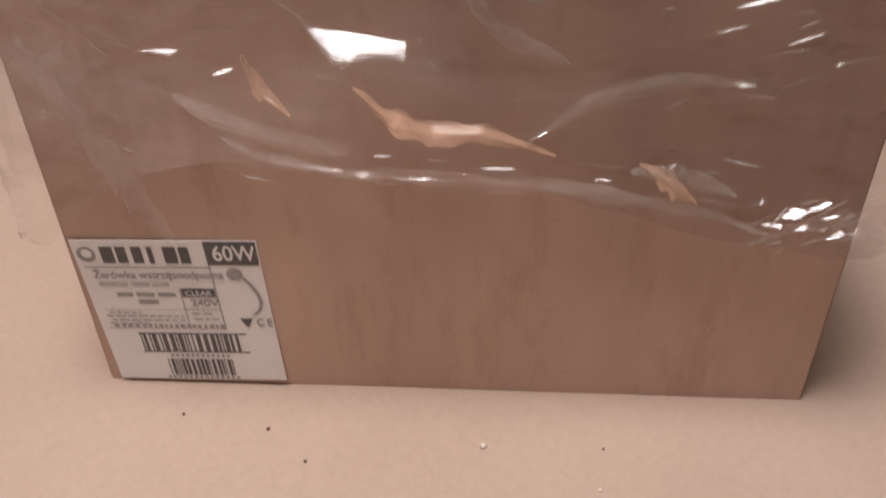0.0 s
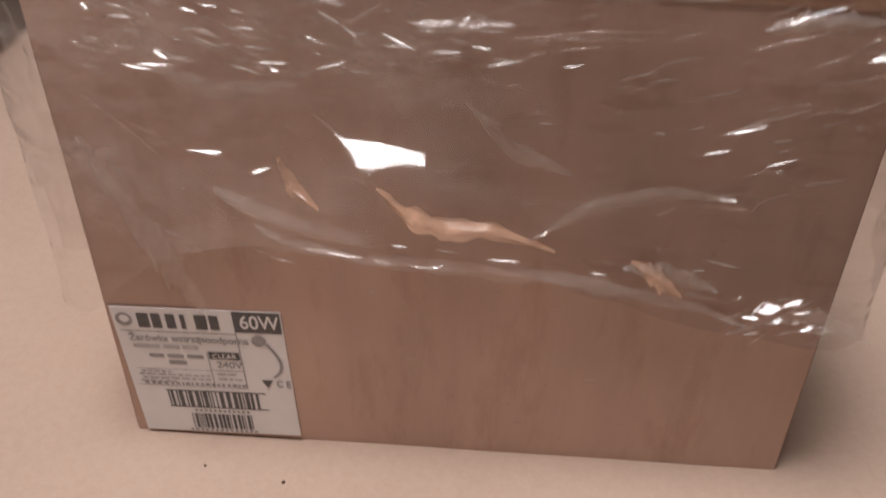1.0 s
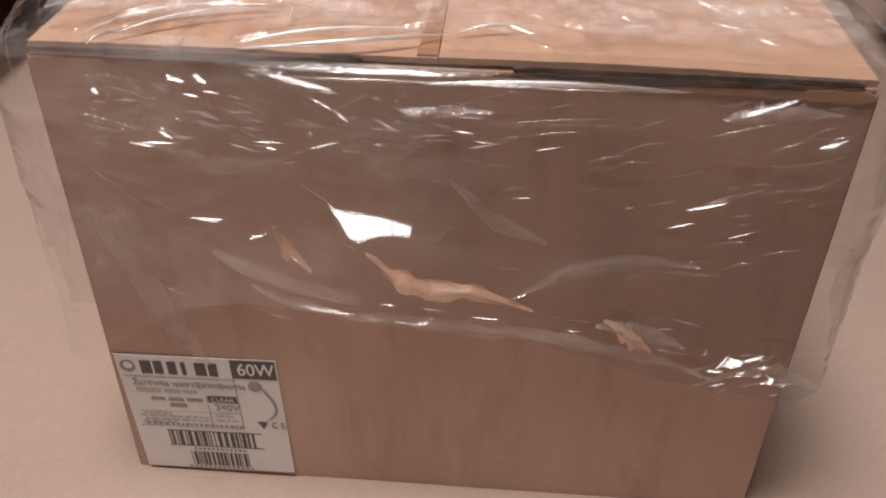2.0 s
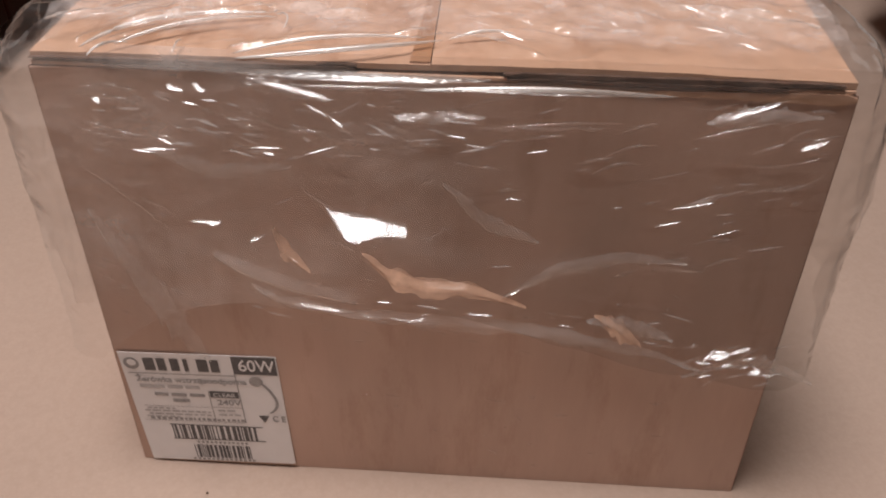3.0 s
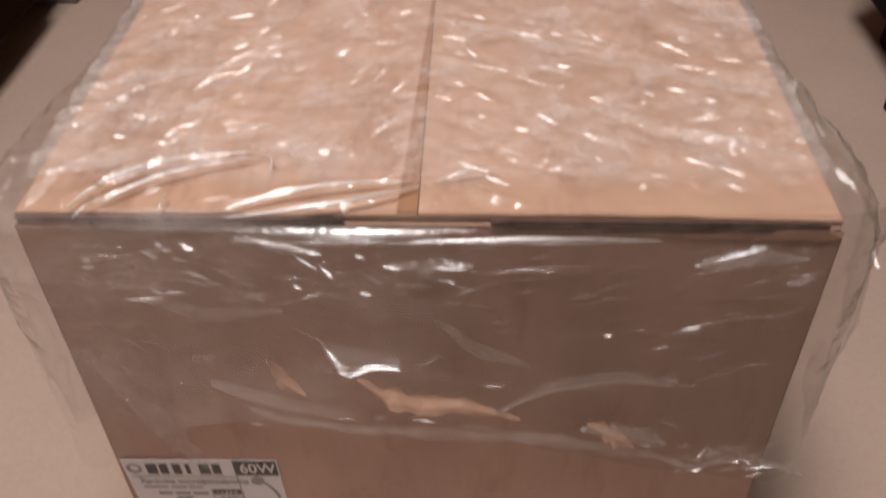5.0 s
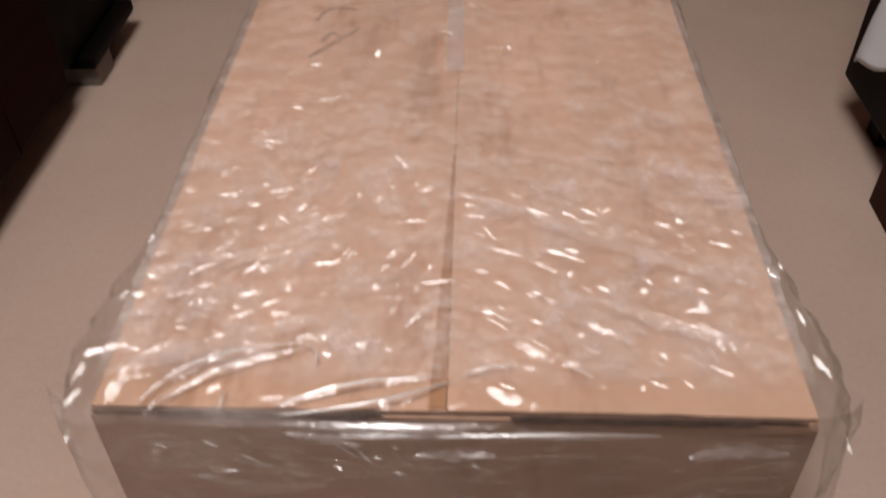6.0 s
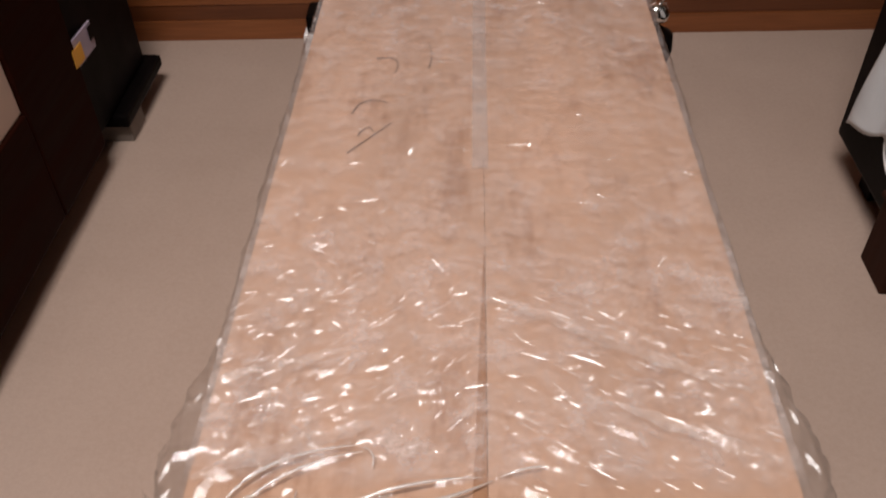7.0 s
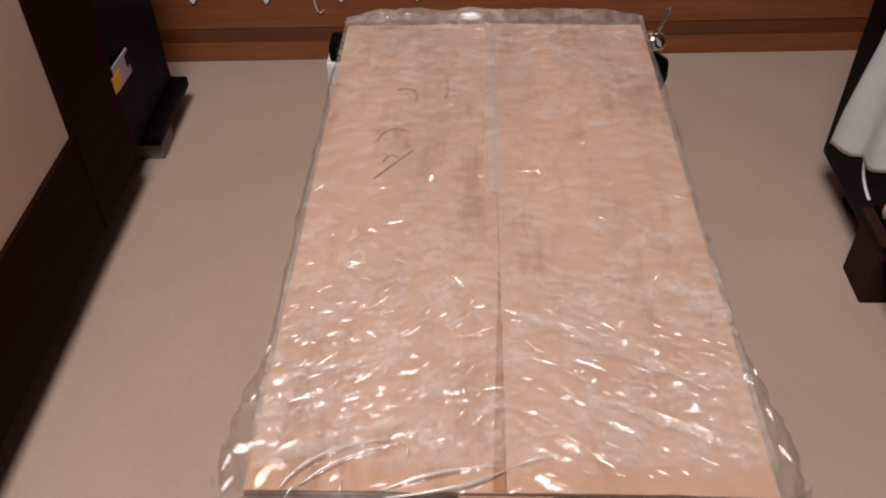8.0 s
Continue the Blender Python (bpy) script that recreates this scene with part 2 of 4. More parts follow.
m_paper = plain("white_label_paper", (0.82, 0.81, 0.82), 0.55, vary=0.03, scale=40, relief=0.05)
m_ink = plain("black_print", (0.12, 0.115, 0.118), 0.6, vary=0.2, scale=300, relief=0)
m_ink_grey = plain("grey_print", (0.34, 0.332, 0.335), 0.6, vary=0.2, scale=300, relief=0)
m_ink_light = plain("faint_print", (0.50, 0.49, 0.50), 0.6, vary=0.15, scale=300, relief=0)
m_chrome = plain("polished_steel", (0.75, 0.74, 0.72), 0.12, 1.0, vary=0.05)
m_white_plastic = plain("white_plastic", (0.72, 0.71, 0.70), 0.4, vary=0.03)
m_yellow = plain("yellow_print", (0.70, 0.36, 0.04), 0.4)
m_lilac = plain("lilac_print", (0.38, 0.33, 0.42), 0.4)
m_marker = plain("black_marker_ink", (0.05, 0.035, 0.03), 0.7)
m_crumb = plain("crumb", (0.62, 0.55, 0.46), 0.9)
m_crumb_dark = plain("dark_crumb", (0.10, 0.065, 0.045), 0.9)
m_glow = bpy.data.materials.new("lit_glass_shade")
m_glow.use_nodes = True
m_glow.node_tree.nodes["Principled BSDF"].inputs["Emission Color"].default_value = (1.0, 0.82, 0.68, 1)
m_glow.node_tree.nodes["Principled BSDF"].inputs["Emission Strength"].default_value = 4.0


# ---- mesh helpers ----
def thing(name, place=(0, 0, 0), turn=0.0):
    e = new(name)
    e.matrix_world = pose(*place, 0, 0, turn)
    return e


def part(name, bm, material, parent=None, label="", smooth=False):
    me = bpy.data.meshes.new(name)
    bmesh.ops.recalc_face_normals(bm, faces=bm.faces)
    bm.to_mesh(me)
    bm.free()
    if smooth:
        me.shade_smooth()
    ob = new(name, me)
    for m in material if isinstance(material, (list, tuple)) else (material,):
        me.materials.append(m)
    if parent:
        ob.parent = parent
    if label:
        tagged(ob, label)
    return ob


def sheet(name, X, Y, Z, material, parent=None, label=""):
    """A smooth surface over a grid of places."""
    r, c = X.shape
    me = bpy.data.meshes.new(name)
    i = np.arange(r * c).reshape(r, c)
    quads = np.stack([i[:-1, :-1], i[:-1, 1:], i[1:, 1:], i[1:, :-1]], -1).reshape(-1, 4)
    me.vertices.add(r * c)
    me.vertices.foreach_set("co", np.stack([X, Y, Z], -1).astype(np.float32).ravel())
    me.loops.add(quads.size)
    me.loops.foreach_set("vertex_index", quads.astype(np.int32).ravel())
    me.polygons.add(len(quads))
    me.polygons.foreach_set("loop_start", np.arange(0, quads.size, 4, dtype=np.int32))
    me.update(calc_edges=True)
    me.shade_smooth()
    me.materials.append(material)
    ob = new(name, me)
    if parent:
        ob.parent = parent
    if label:
        tagged(ob, label)
    return ob


def slab(x0, x1, y0, y1, z0, z1, bevel=0.002, cuts=0, wave=None):
    """A box with rounded edges; wave(co) may shift its points."""
    bm = bmesh.new()
    bmesh.ops.create_cube(bm, size=1)
    for v in bm.verts:
        v.co = Vector((x0 + (v.co.x + 0.5) * (x1 - x0), y0 + (v.co.y + 0.5) * (y1 - y0), z0 + (v.co.z + 0.5) * (z1 - z0)))
    if cuts:
        bmesh.ops.subdivide_edges(bm, edges=bm.edges[:], cuts=cuts, use_grid_fill=True)
    if wave:
        for v in bm.verts:
            v.co += Vector(wave(v.co))
    if bevel:
        hard = [e for e in bm.edges if len(e.link_faces) == 2 and e.calc_face_angle(0) > 0.6]
        bmesh.ops.bevel(bm, geom=hard, offset=bevel, segments=2, affect="EDGES", profile=0.6)
    return bm


def tube(points, radius, sides=8, taper=1.0, pointed=False):
    """A round cord through the points."""
    bm = bmesh.new()
    rings = []
    pts = [Vector(p) for p in points]
    for k, p in enumerate(pts):
        d = (pts[min(k + 1, len(pts) - 1)] - pts[max(k - 1, 0)]).normalized()
        a = d.orthogonal().normalized()
        b = d.cross(a)
        r = radius * (1 + (taper - 1) * k / max(1, len(pts) - 1))
        if pointed:
            r *= 0.06 + 0.94 * math.sin(math.pi * k / (len(pts) - 1)) ** 0.55
        rings.append([bm.verts.new(p + r * (math.cos(q) * a + math.sin(q) * b)) for q in (2 * math.pi * j / sides for j in range(sides))])
    for r0, r1 in zip(rings, rings[1:]):
        for j in range(sides):
            bm.faces.new((r0[j], r0[(j + 1) % sides], r1[(j + 1) % sides], r1[j]))
    bm.faces.new(rings[0][::-1])
    bm.faces.new(rings[-1])
    return bm


def bend(a, b, c, n=14):
    """Points along a bow from a by way of b to c."""
    a, b, c = Vector(a), Vector(b), Vector(c)
    return [(1 - s) ** 2 * a + 2 * s * (1 - s) * b + s * s * c for s in (k / n for k in range(n + 1))]


def lathe(profile, sides=24):
    bm = bmesh.new()
    rings = [[bm.verts.new((r * math.cos(2 * math.pi * j / sides), r * math.sin(2 * math.pi * j / sides), z)) for j in range(sides)] for r, z in profile]
    for r0, r1 in zip(rings, rings[1:]):
        for j in range(sides):
            bm.faces.new((r0[j], r0[(j + 1) % sides], r1[(j + 1) % sides], r1[j]))
    bm.faces.new(rings[0][::-1])
    bm.faces.new(rings[-1])
    return bm


def shifted(bm, m):
    bmesh.ops.transform(bm, matrix=m, verts=bm.verts)
    return bm


# ---- smooth random fields for the creases ----
def field(u, v, seed):
    """Gradient noise over the plane, about -1 to 1."""
    r = np.random.RandomState(seed)
    g = r.uniform(0, 2 * math.pi, (64, 64))
    gx, gy = np.cos(g), np.sin(g)
    iu, iv = np.floor(u).astype(int), np.floor(v).astype(int)
    fu, fv = u - iu, v - iv
    su, sv = fu ** 3 * (fu * (fu * 6 - 15) + 10), fv ** 3 * (fv * (fv * 6 - 15) + 10)

    def dot(du, dv):
        a, b = (iu + du) % 64, (iv + dv) % 64
        return gx[a, b] * (fu - du) + gy[a, b] * (fv - dv)
    low = dot(0, 0) * (1 - su) + dot(1, 0) * su
    high = dot(0, 1) * (1 - su) + dot(1, 1) * su
    return 1.5 * (low * (1 - sv) + high * sv)


def crease(u, v, angle, long, short, seed):
    """Sharp-backed folds that run along one direction: 1 on the ridge, down to 0."""
    a = math.radians(angle)
    p, q = u * math.cos(a) + v * math.sin(a), -u * math.sin(a) + v * math.cos(a)
    q = q + 0.25 * short * field(p / short / 2, q / short / 2, seed + 50)
    return np.clip(1 - 1.6 * np.abs(field(p / long, q / short, seed)), 0, 1) ** 1.5


def crumple(u, v, size, angle, seed, slope=0.16, waves=6):
    """Flat facets between sharp creases, as in crushed film; the creases run mostly along one angle."""
    r = np.random.RandomState(seed)
    u, v = u + 0.8 * size * field(u / size / 3.1, v / size / 3.1, seed + 70), v + 0.8 * size * field(u / size / 2.7, v / size / 2.7, seed + 71)
    total = np.zeros(u.shape)
    for k in range(waves):
        a = math.radians(angle + 90 + (r.normal(0, 14) if k % 3 else r.normal(60, 15)))
        lam = size * r.uniform(0.6, 1.7)
        q = (u * math.cos(a) + v * math.sin(a)) / lam + r.uniform(0, 2) + 0.5 * field(u / size / 2.2 + 7 * k, v / size / 2.2, seed + k)
        here = np.clip(0.65 + 0.9 * field(u / size / 4 + 3 * k, v / size / 4, seed + 20 + k), 0.1, 1.2)
        total = total + slope * lam * here * (np.abs(q % 2 - 1) - 0.5)
    return total


def stroke(u, v, a, b, c, width, height):
    """One fold along a bow from a by way of b to c."""
    best = np.full(u.shape, 9.0)
    pts = [(1 - s) ** 2 * np.array(a) + 2 * s * (1 - s) * np.array(b) + s * s * np.array(c) for s in np.linspace(0, 1, 25)]
    for k, (p, q) in enumerate(zip(pts, pts[1:])):
        d = q - p
        w = np.clip(((u - p[0]) * d[0] + (v - p[1]) * d[1]) / (d @ d), 0, 1)
        fade = 1 - 0.8 * abs((k + 0.5) / 12 - 1) ** 3
        best = np.minimum(best, np.hypot(u - p[0] - w * d[0], v - p[1] - w * d[1]) / fade)
    return height * np.clip(1 - best / width, 0, 1) ** 1.3


W, L, H = 0.42, 0.735, 0.3130   # the carton's outside

# ---- the room ----
def room_wall(name, x0, x1, y0, y1, z0, z1, material, label):
    ob = part(name, slab(x0, x1, y0, y1, z0, z1, 0), material)
    return tagged(ob, label, "wall", kind="structure")


tagged(part("floor", slab(-2.3, 2.7, -2.6, 1.45, -0.1, 0, 0), m_carpet), "plain beige short-pile carpet with a few crumbs", "floor", kind="structure")
room_wall("wall_left", -2.4, -2.3, -2.6, 1.45, 0, 2.5, m_wall, "plain cream painted wall of the room")
room_wall("wall_right", 2.7, 2.8, -2.6, 1.45, 0, 2.5, m_wall, "plain cream painted wall of the room")
room_wall("wall_front", -2.4, 2.8, -2.7, -2.6, 0, 2.5, m_wall, "plain cream painted wall behind the viewer")
room_wall("wall_back", -2.4, 2.8, 1.45, 1.55, 0, 2.5, m_wall, "plain cream painted wall behind the wooden unit")
tagged(part("ceiling", slab(-2.4, 2.8, -2.7, 1.55, 2.5, 2.6, 0), m_ceiling), "plain white painted ceiling", "ceiling", kind="structure")

lamp = tagged(thing("ceiling_lamp", (LAMP[0], LAMP[1], 0)), "round white glass ceiling lamp, lit", "lamp")
part("mount", shifted(lathe([(0.09, 2.44), (0.10, 2.47), (0.10, 2.5)]), Matrix()), m_white_plastic, lamp, smooth=True)
part("shade", lathe([(0.20, 2.36), (0.36, 2.385), (0.405, 2.42), (0.34, 2.44)], 36), m_glow, lamp, "lit white glass shade", smooth=True)

# the wooden front of the wardrobe along the far side, a little askew
ward = tagged(thing("wooden_wardrobe", (0.713, 1.225, 0), 1.82), "orange-brown wooden wardrobe with a low plinth on the carpet", "wardrobe")
part("plinth", slab(-2.2, 1.5, 0.0, 0.20, 0.0, 0.040, 0.001), m_oak, ward)
part("rail", slab(-2.2, 1.5, 0.003, 0.20, 0.0403, 0.0715, 0.001), m_oak_dark, ward, "darker brown bottom rail")
for x0_, x1_ in ((-2.2, -1.302), (-1.298, 0.398), (0.402, 1.5)):
    part("door", slab(x0_, x1_, 0.001, 0.022, 0.0718, 1.95, 0.001), m_oak, ward)
part("carcass", slab(-2.2, 1.5, 0.024, 0.20, 0.072, 1.97, 0.003), m_oak_dark, ward)

# row of white pennants low on the wardrobe
bunting = tagged(thing("pennant_garland", (0.713, 1.225, 0), 1.82), "row of small white pointed pennants hung across the wooden front", "garland")
part("cord", tube([(-1.24 + 0.15 * k / 2, -0.004, 0.220 + 0.001 * (k % 2)) for k in range(20)], 0.0015), m_cloth, bunting)
for k in range(9):
    x = -1.0757 + 0.1445 * k + random.uniform(-0.003, 0.003)
    tip = 0.126 + random.uniform(-0.002, 0.002)
    bm = bmesh.new()
    front = [bm.verts.new((x + dx, -0.004, z)) for dx, z in ((-0.068, 0.219), (0.0, tip), (0.068, 0.219))]
    back = [bm.verts.new(v.co + Vector((0, 0.0006, 0))) for v in front]
    bm.faces.new(front)
    bm.faces.new(back[::-1])
    for i in range(3):
        bm.faces.new((front[i], back[i], back[(i + 1) % 3], front[(i + 1) % 3]))
    part("pennant", bm, m_cloth, bunting)

part("loose_end", tube(bend((-0.838, -0.005, 0.220), (-0.845, -0.007, 0.080), (-0.822, -0.005, 0.112)), 0.0011, 6), m_cloth, bunting, "thin loose end of the cord", smooth=True)

# dark cabinet with a cream panel beside the carton
cab = tagged(thing("dark_cabinet"), "dark brown wooden cabinet with a cream inset panel", "cabinet")
part("base_rail", slab(-0.80, -0.362, -1.3, 0.600, 0.055, 0.222, 0.003), m_wenge, cab)
part("end_post", slab(-0.80, -0.361, 0.602, 0.772, 0.055, 1.90, 0.003), m_wenge, cab)
part("panel", slab(-0.80, -0.367, -1.3, 0.600, 0.224, 0.86, 0.001), m_panel, cab, "cream inset panel")
# unseen upper front, added to keep bounce light off the floor beside it
part("upper_door", slab(-0.80, -0.362, -1.3, 0.600, 0.862, 1.90, 0.003), m_wenge, cab)
part("top", slab(-0.82, -0.372, -1.32, 0.775, 1.902, 1.925, 0.003), m_wenge, cab)
part("plinth", slab(-0.78, -0.45, -1.28, 0.75, 0.0, 0.054, 0.001), m_black, cab)

stand = tagged(thing("black_floor_stand"), "black stand with a flat foot plate beside the dark cabinet", "stand")
part("foot_plate", slab(-0.55, -0.350, 0.842, 1.04, 0.036, 0.058, 0.006), m_black, stand)
part("foot_block", slab(-0.50, -0.356, 0.856, 0.92, 0.0, 0.035, 0.003), m_greyfoot, stand, "grey plastic foot")
part("foot_block", slab(-0.50, -0.40, 0.96, 1.01, 0.0, 0.035, 0.003), m_greyfoot, stand)
part("column", slab(-0.56, -0.372, 0.776, 1.02, 0.059, 1.30, 0.006), m_black, stand)

card = tagged(thing("printed_card", (-0.368, 0.800, 0.206)), "small lilac and yellow printed card against the dark cabinet", "card")
part("board", shifted(slab(-0.0015, 0.0015, -0.043, 0.043, -0.020, 0.020, 0.0006), pose(0.004, 0, 0, -3)), m_lilac, card)
part("yellow_patch", shifted(slab(0.0, 0.0010, -0.040, -0.006, -0.016, 0.010, 0), pose(0.0066, 0, 0, -3)), m_yellow, card, "yellow printed patch")
part("dark_spot", shifted(slab(0.0, 0.0010, 0.026, 0.041, -0.004, 0.016, 0), pose(0.0066, 0, 0, -3)), m_black, card)

# black unit with a white cloth over it on the other side
unit = tagged(thing("black_side_unit"), "black lacquered side unit raised on short feet", "cabinet")
# unseen height and near end are extended to cut bounce light on this side
part("body", slab(0.742, 1.25, -1.20, 0.790, 0.068, 1.80, 0.004), m_black, unit)
part("knob", shifted(lathe([(0.004, 0), (0.004, 0.012), (0.011, 0.016), (0.012, 0.022), (0.006, 0.026)], 14), pose(0.742, 0.60, 0.632, 0, -90, 0)), m_chrome, unit, smooth=True)
for x in (0.80, 1.20):
    for y in (-1.1, 0.73):
        part("foot", slab(x - 0.02, x + 0.02, y - 0.02, y + 0.02, 0, 0.066, 0.003), m_black, unit)

ys, zs = np.meshgrid(np.linspace(0, 1, 60), np.linspace(0, 1, 60), indexing="ij")
hem = 0.108 + 0.42 * (0.755 - (0.755 - 0.40 * ys)) + 0.004 * np.sin(ys * 30)
cy = 0.755 - 0.40 * ys - 0.12 * zs * (1 - ys)
cz = hem + (0.63 - hem) * zs
cx = 0.733 - 0.006 * np.sin(ys * 22 + 2 * zs) * (1 - 0.5 * zs) - 0.003 * field(ys * 6, zs * 4, 5)
cloth = tagged(thing("white_cloth"), "white cloth with a pointed corner hung on the black unit", "cloth")
c_ob = sheet("drape", cx, cy, cz, m_cloth, cloth)
thick = c_ob.modifiers.new("thickness", "SOLIDIFY")
thick.thickness, thick.offset = 0.002, 0

part("drawstring", tube(bend((0.738, 0.652, 0.165), (0.732, 0.640, 0.135), (0.736, 0.598, 0.122)), 0.0022), m_white_plastic, cloth, "thin white string", smooth=True)

bin_ = tagged(thing("brown_bin"), "dark brown square waste bin on the carpet", "bin")
bm = slab(0.731, 0.90, 0.516, 0.590, 0.0, 0.105, 0.003)
part("body", bm, m_bin, bin_)
part("rim", slab(0.727, 0.904, 0.512, 0.594, 0.106, 0.114, 0.002), m_bin, bin_)
ball = tagged(thing("crumpled_paper", (0.762, 0.555, 0.114)), "crumpled pale paper on the brown bin", "paper")
bm = bmesh.new()
bmesh.ops.create_icosphere(bm, subdivisions=3, radius=0.022)
for v in bm.verts:
    v.co *= 1 + 0.35 * noise.noise(v.co * 60)
    v.co.z += 0.019
part("wad", bm, m_panel, ball)

# things that peep out behind the carton
box2 = tagged(thing("white_appliance", (-0.038, 0.775, 0)), "small white and black appliance behind the cardboard box", "appliance")
part("housing", slab(0.0, 0.12, 0.0, 0.05, 0, 0.236, 0.006), m_white_plastic, box2)
part("lid", slab(0.006, 0.118, 0.002, 0.048, 0.237, 0.264, 0.006), m_black, box2, "black top")

pot = tagged(thing("black_stick", (0.448, 0.806, 0)), "black stick with a shiny steel knob behind the box", "stick")
part("body", lathe([(0.016, 0), (0.016, 0.006), (0.008, 0.012), (0.008, 0.165), (0.026, 0.182), (0.030, 0.20), (0.028, 0.222), (0.012, 0.232)]), m_black, pot, smooth=True)
part("knob", lathe([(0.006, 0.232), (0.006, 0.238), (0.017, 0.246), (0.019, 0.255), (0.013, 0.266), (0.004, 0.270)]), m_chrome, pot, "shiny steel knob", smooth=True)
part("wire", tube(bend((0.004, 0, 0.268), (0.012, 0, 0.285), (0.018, 0.004, 0.308)), 0.003), m_chrome, pot, "bent steel wire", smooth=True)

# ---- the carton ----
box = tagged(thing("cardboard_box"), "brown corrugated cardboard box with white label, wrapped in film", "box")
T = 0.004


def bow(co):
    """The long faces of the full carton swell and dent a little."""
    s = noise.noise(Vector((co.x * 9, co.y * 7 + 3, co.z * 9)))
    return (0, -0.0012 - 0.0016 * math.sin(math.pi * co.x / W) * math.sin(math.pi * min(1, co.z / H)) - 0.0007 * s if co.y < 0.02 else 0, 0)


part("front_panel", slab(0, W, 0, T, -0.0005, H, 0.0012, 24, bow), m_card_front, box, smooth=False)
part("back_panel", slab(0, W, L - T, L, 0.001, H, 0.0012), m_card_front, box)
part("side_panel", slab(0, T, T + 0.0005, L - T - 0.0005, 0.001, H, 0.0012), m_card_front, box)
part("side_panel", slab(W - T, W, T + 0.0005, L - T - 0.0005, 0.001, H, 0.0012), m_card_front, box)
part("bottom_panel", slab(T, W - T, T, L - T, 0.001, 0.005, 0), m_card_front, box)
part("inner_flap", slab(0.002, W - 0.002, -0.0012, 0.19, H + 0.0002, H + 0.0024, 0.0006), m_card_top, box)
part("inner_flap", slab(0.003, W - 0.003, L - 0.19, L - 0.001, H + 0.0002, H + 0.0024, 0.0006), m_card_top, box)


def curl(co):
    """The flaps spring up a little along their cut ends."""
    near = max(0, 1 - co.y / 0.10)
    inner = 1 - abs(co.x - 0.21) / 0.21
    rise = 0.0014 * near * (1.0 if co.x < 0.2075 else 0.8) * (0.5 + 0.5 * math.sin(co.x * 26))
    return (0, 0.0012 * noise.noise(Vector((co.x * 40, 0, 5))) if co.y < 0.01 else 0, rise + 0.0015 * inner + 0.001 * noise.noise(Vector((co.x * 7, co.y * 7, 1))))


part("top_flap", slab(0.002, 0.2076, 0.0, L, H + 0.0028, H + 0.0060, 0.0004, 22, curl), m_card_top, box)
part("top_flap", slab(0.2078, W - 0.002, 0.0, L, H + 0.0028, H + 0.0064, 0.0004, 22, curl), m_card_top, box)
# torn liner along the cut ends of the flaps: two dark plies with a groove between them, ragged at one end
def torn_ply(x0, x1, z_low, z_high, out, seed, material=m_card_edge, words="dark torn corrugated edge", taper=0.012):
    xs = np.linspace(x0, x1, 60)
    bm = bmesh.new()
    loops_ = []
    for x in xs:
        r1, r2 = noise.noise(Vector((x * 90, seed, 0))), noise.noise(Vector((x * 60, seed + 4, 0)))
        end = min(1, (x - x0) / taper, (x1 - x) / 0.006)
        mid_, half = (z_low + z_high) / 2, (z_high - z_low) / 2 * (0.25 + 0.75 * end)
        lo, hi = mid_ - half * (1 + 0.3 * r2), mid_ + half * (1 + 0.35 * r1)
        y = -out - 0.0005 * r1
        loops_.append([bm.verts.new((x, yy_, z)) for yy_, z in ((y, lo), (y, hi), (0.004, hi), (0.004, lo))])
    for a, b in zip(loops_, loops_[1:]):
        for j in range(4):
            bm.faces.new((a[j], a[(j + 1) % 4], b[(j + 1) % 4], b[j]))
    bm.faces.new(loops_[0])
    bm.faces.new(loops_[-1][::-1])
    part("torn_edge", bm, material, box, words)


torn_ply(0.002, 0.170, H + 0.0036, H + 0.0056, 0.0022, 2.0, taper=0.05)
torn_ply(0.040, 0.163, H + 0.0010, H + 0.0030, 0.0026, 3.0, taper=0.06)
torn_ply(0.150, 0.1705, H + 0.0054, H + 0.0072, 0.0020, 5.0)
torn_ply(0.244, 0.412, H + 0.0036, H + 0.0058, 0.0022, 7.0)
torn_ply(0.246, 0.385, H + 0.0012, H + 0.0031, 0.0026, 8.0)
torn_ply(0.300, 0.4195, H - 0.0050, H + 0.0008, 0.0020, 9.0, m_card_top, "paler board of the inner flap laid bare", taper=0.10)
part("worn_flap_edge", slab(0.1970, 0.2074, 0.001, 0.24, H + 0.0070, H + 0.0086, 0.0002, 6, lambda co: (0.0090 * (0.2074 - co.x) / 0.0104 * co.y / 0.24, 0, 0)), m_kraft_dark, box, "narrow darker strip along the seam")
part("sealing_tape", slab(0.196, 0.212, 0.36, L - 0.002, H + 0.0092, H + 0.0096, 0), m_tape, box, "clear tape along the seam")

# pen scrawl on the top
for a, b, c in (((0.146, 0.545, 0), (0.152, 0.57, 0), (0.144, 0.60, 0)), ((0.085, 0.565, 0), (0.118, 0.575, 0), (0.108, 0.535, 0)),
                ((0.070, 0.385, 0), (0.090, 0.41, 0), (0.112, 0.438, 0)), ((0.068, 0.455, 0), (0.075, 0.49, 0), (0.104, 0.475, 0)),
                ((0.078, 0.415, 0), (0.088, 0.44, 0), (0.094, 0.42, 0))):
    pts = [p + Vector((0, 0, H + 0.0076 + 0.0014 * (1 - abs(p.x - 0.21) / 0.21))) for p in bend(a, b, c)]
    part("pen_stroke", tube(pts, 0.0005, 5, 0.6), m_marker, box, "thin dark pen stroke")

# ---- the label on the front ----
LX, LZ, LW, LH = 0.0060, 0.1130, 0.1035, 0.1085
label = part("label", slab(0, LW, -0.0004, 0, -LH, 0, 0, 8), m_paper, box, "white paper label printed in black")
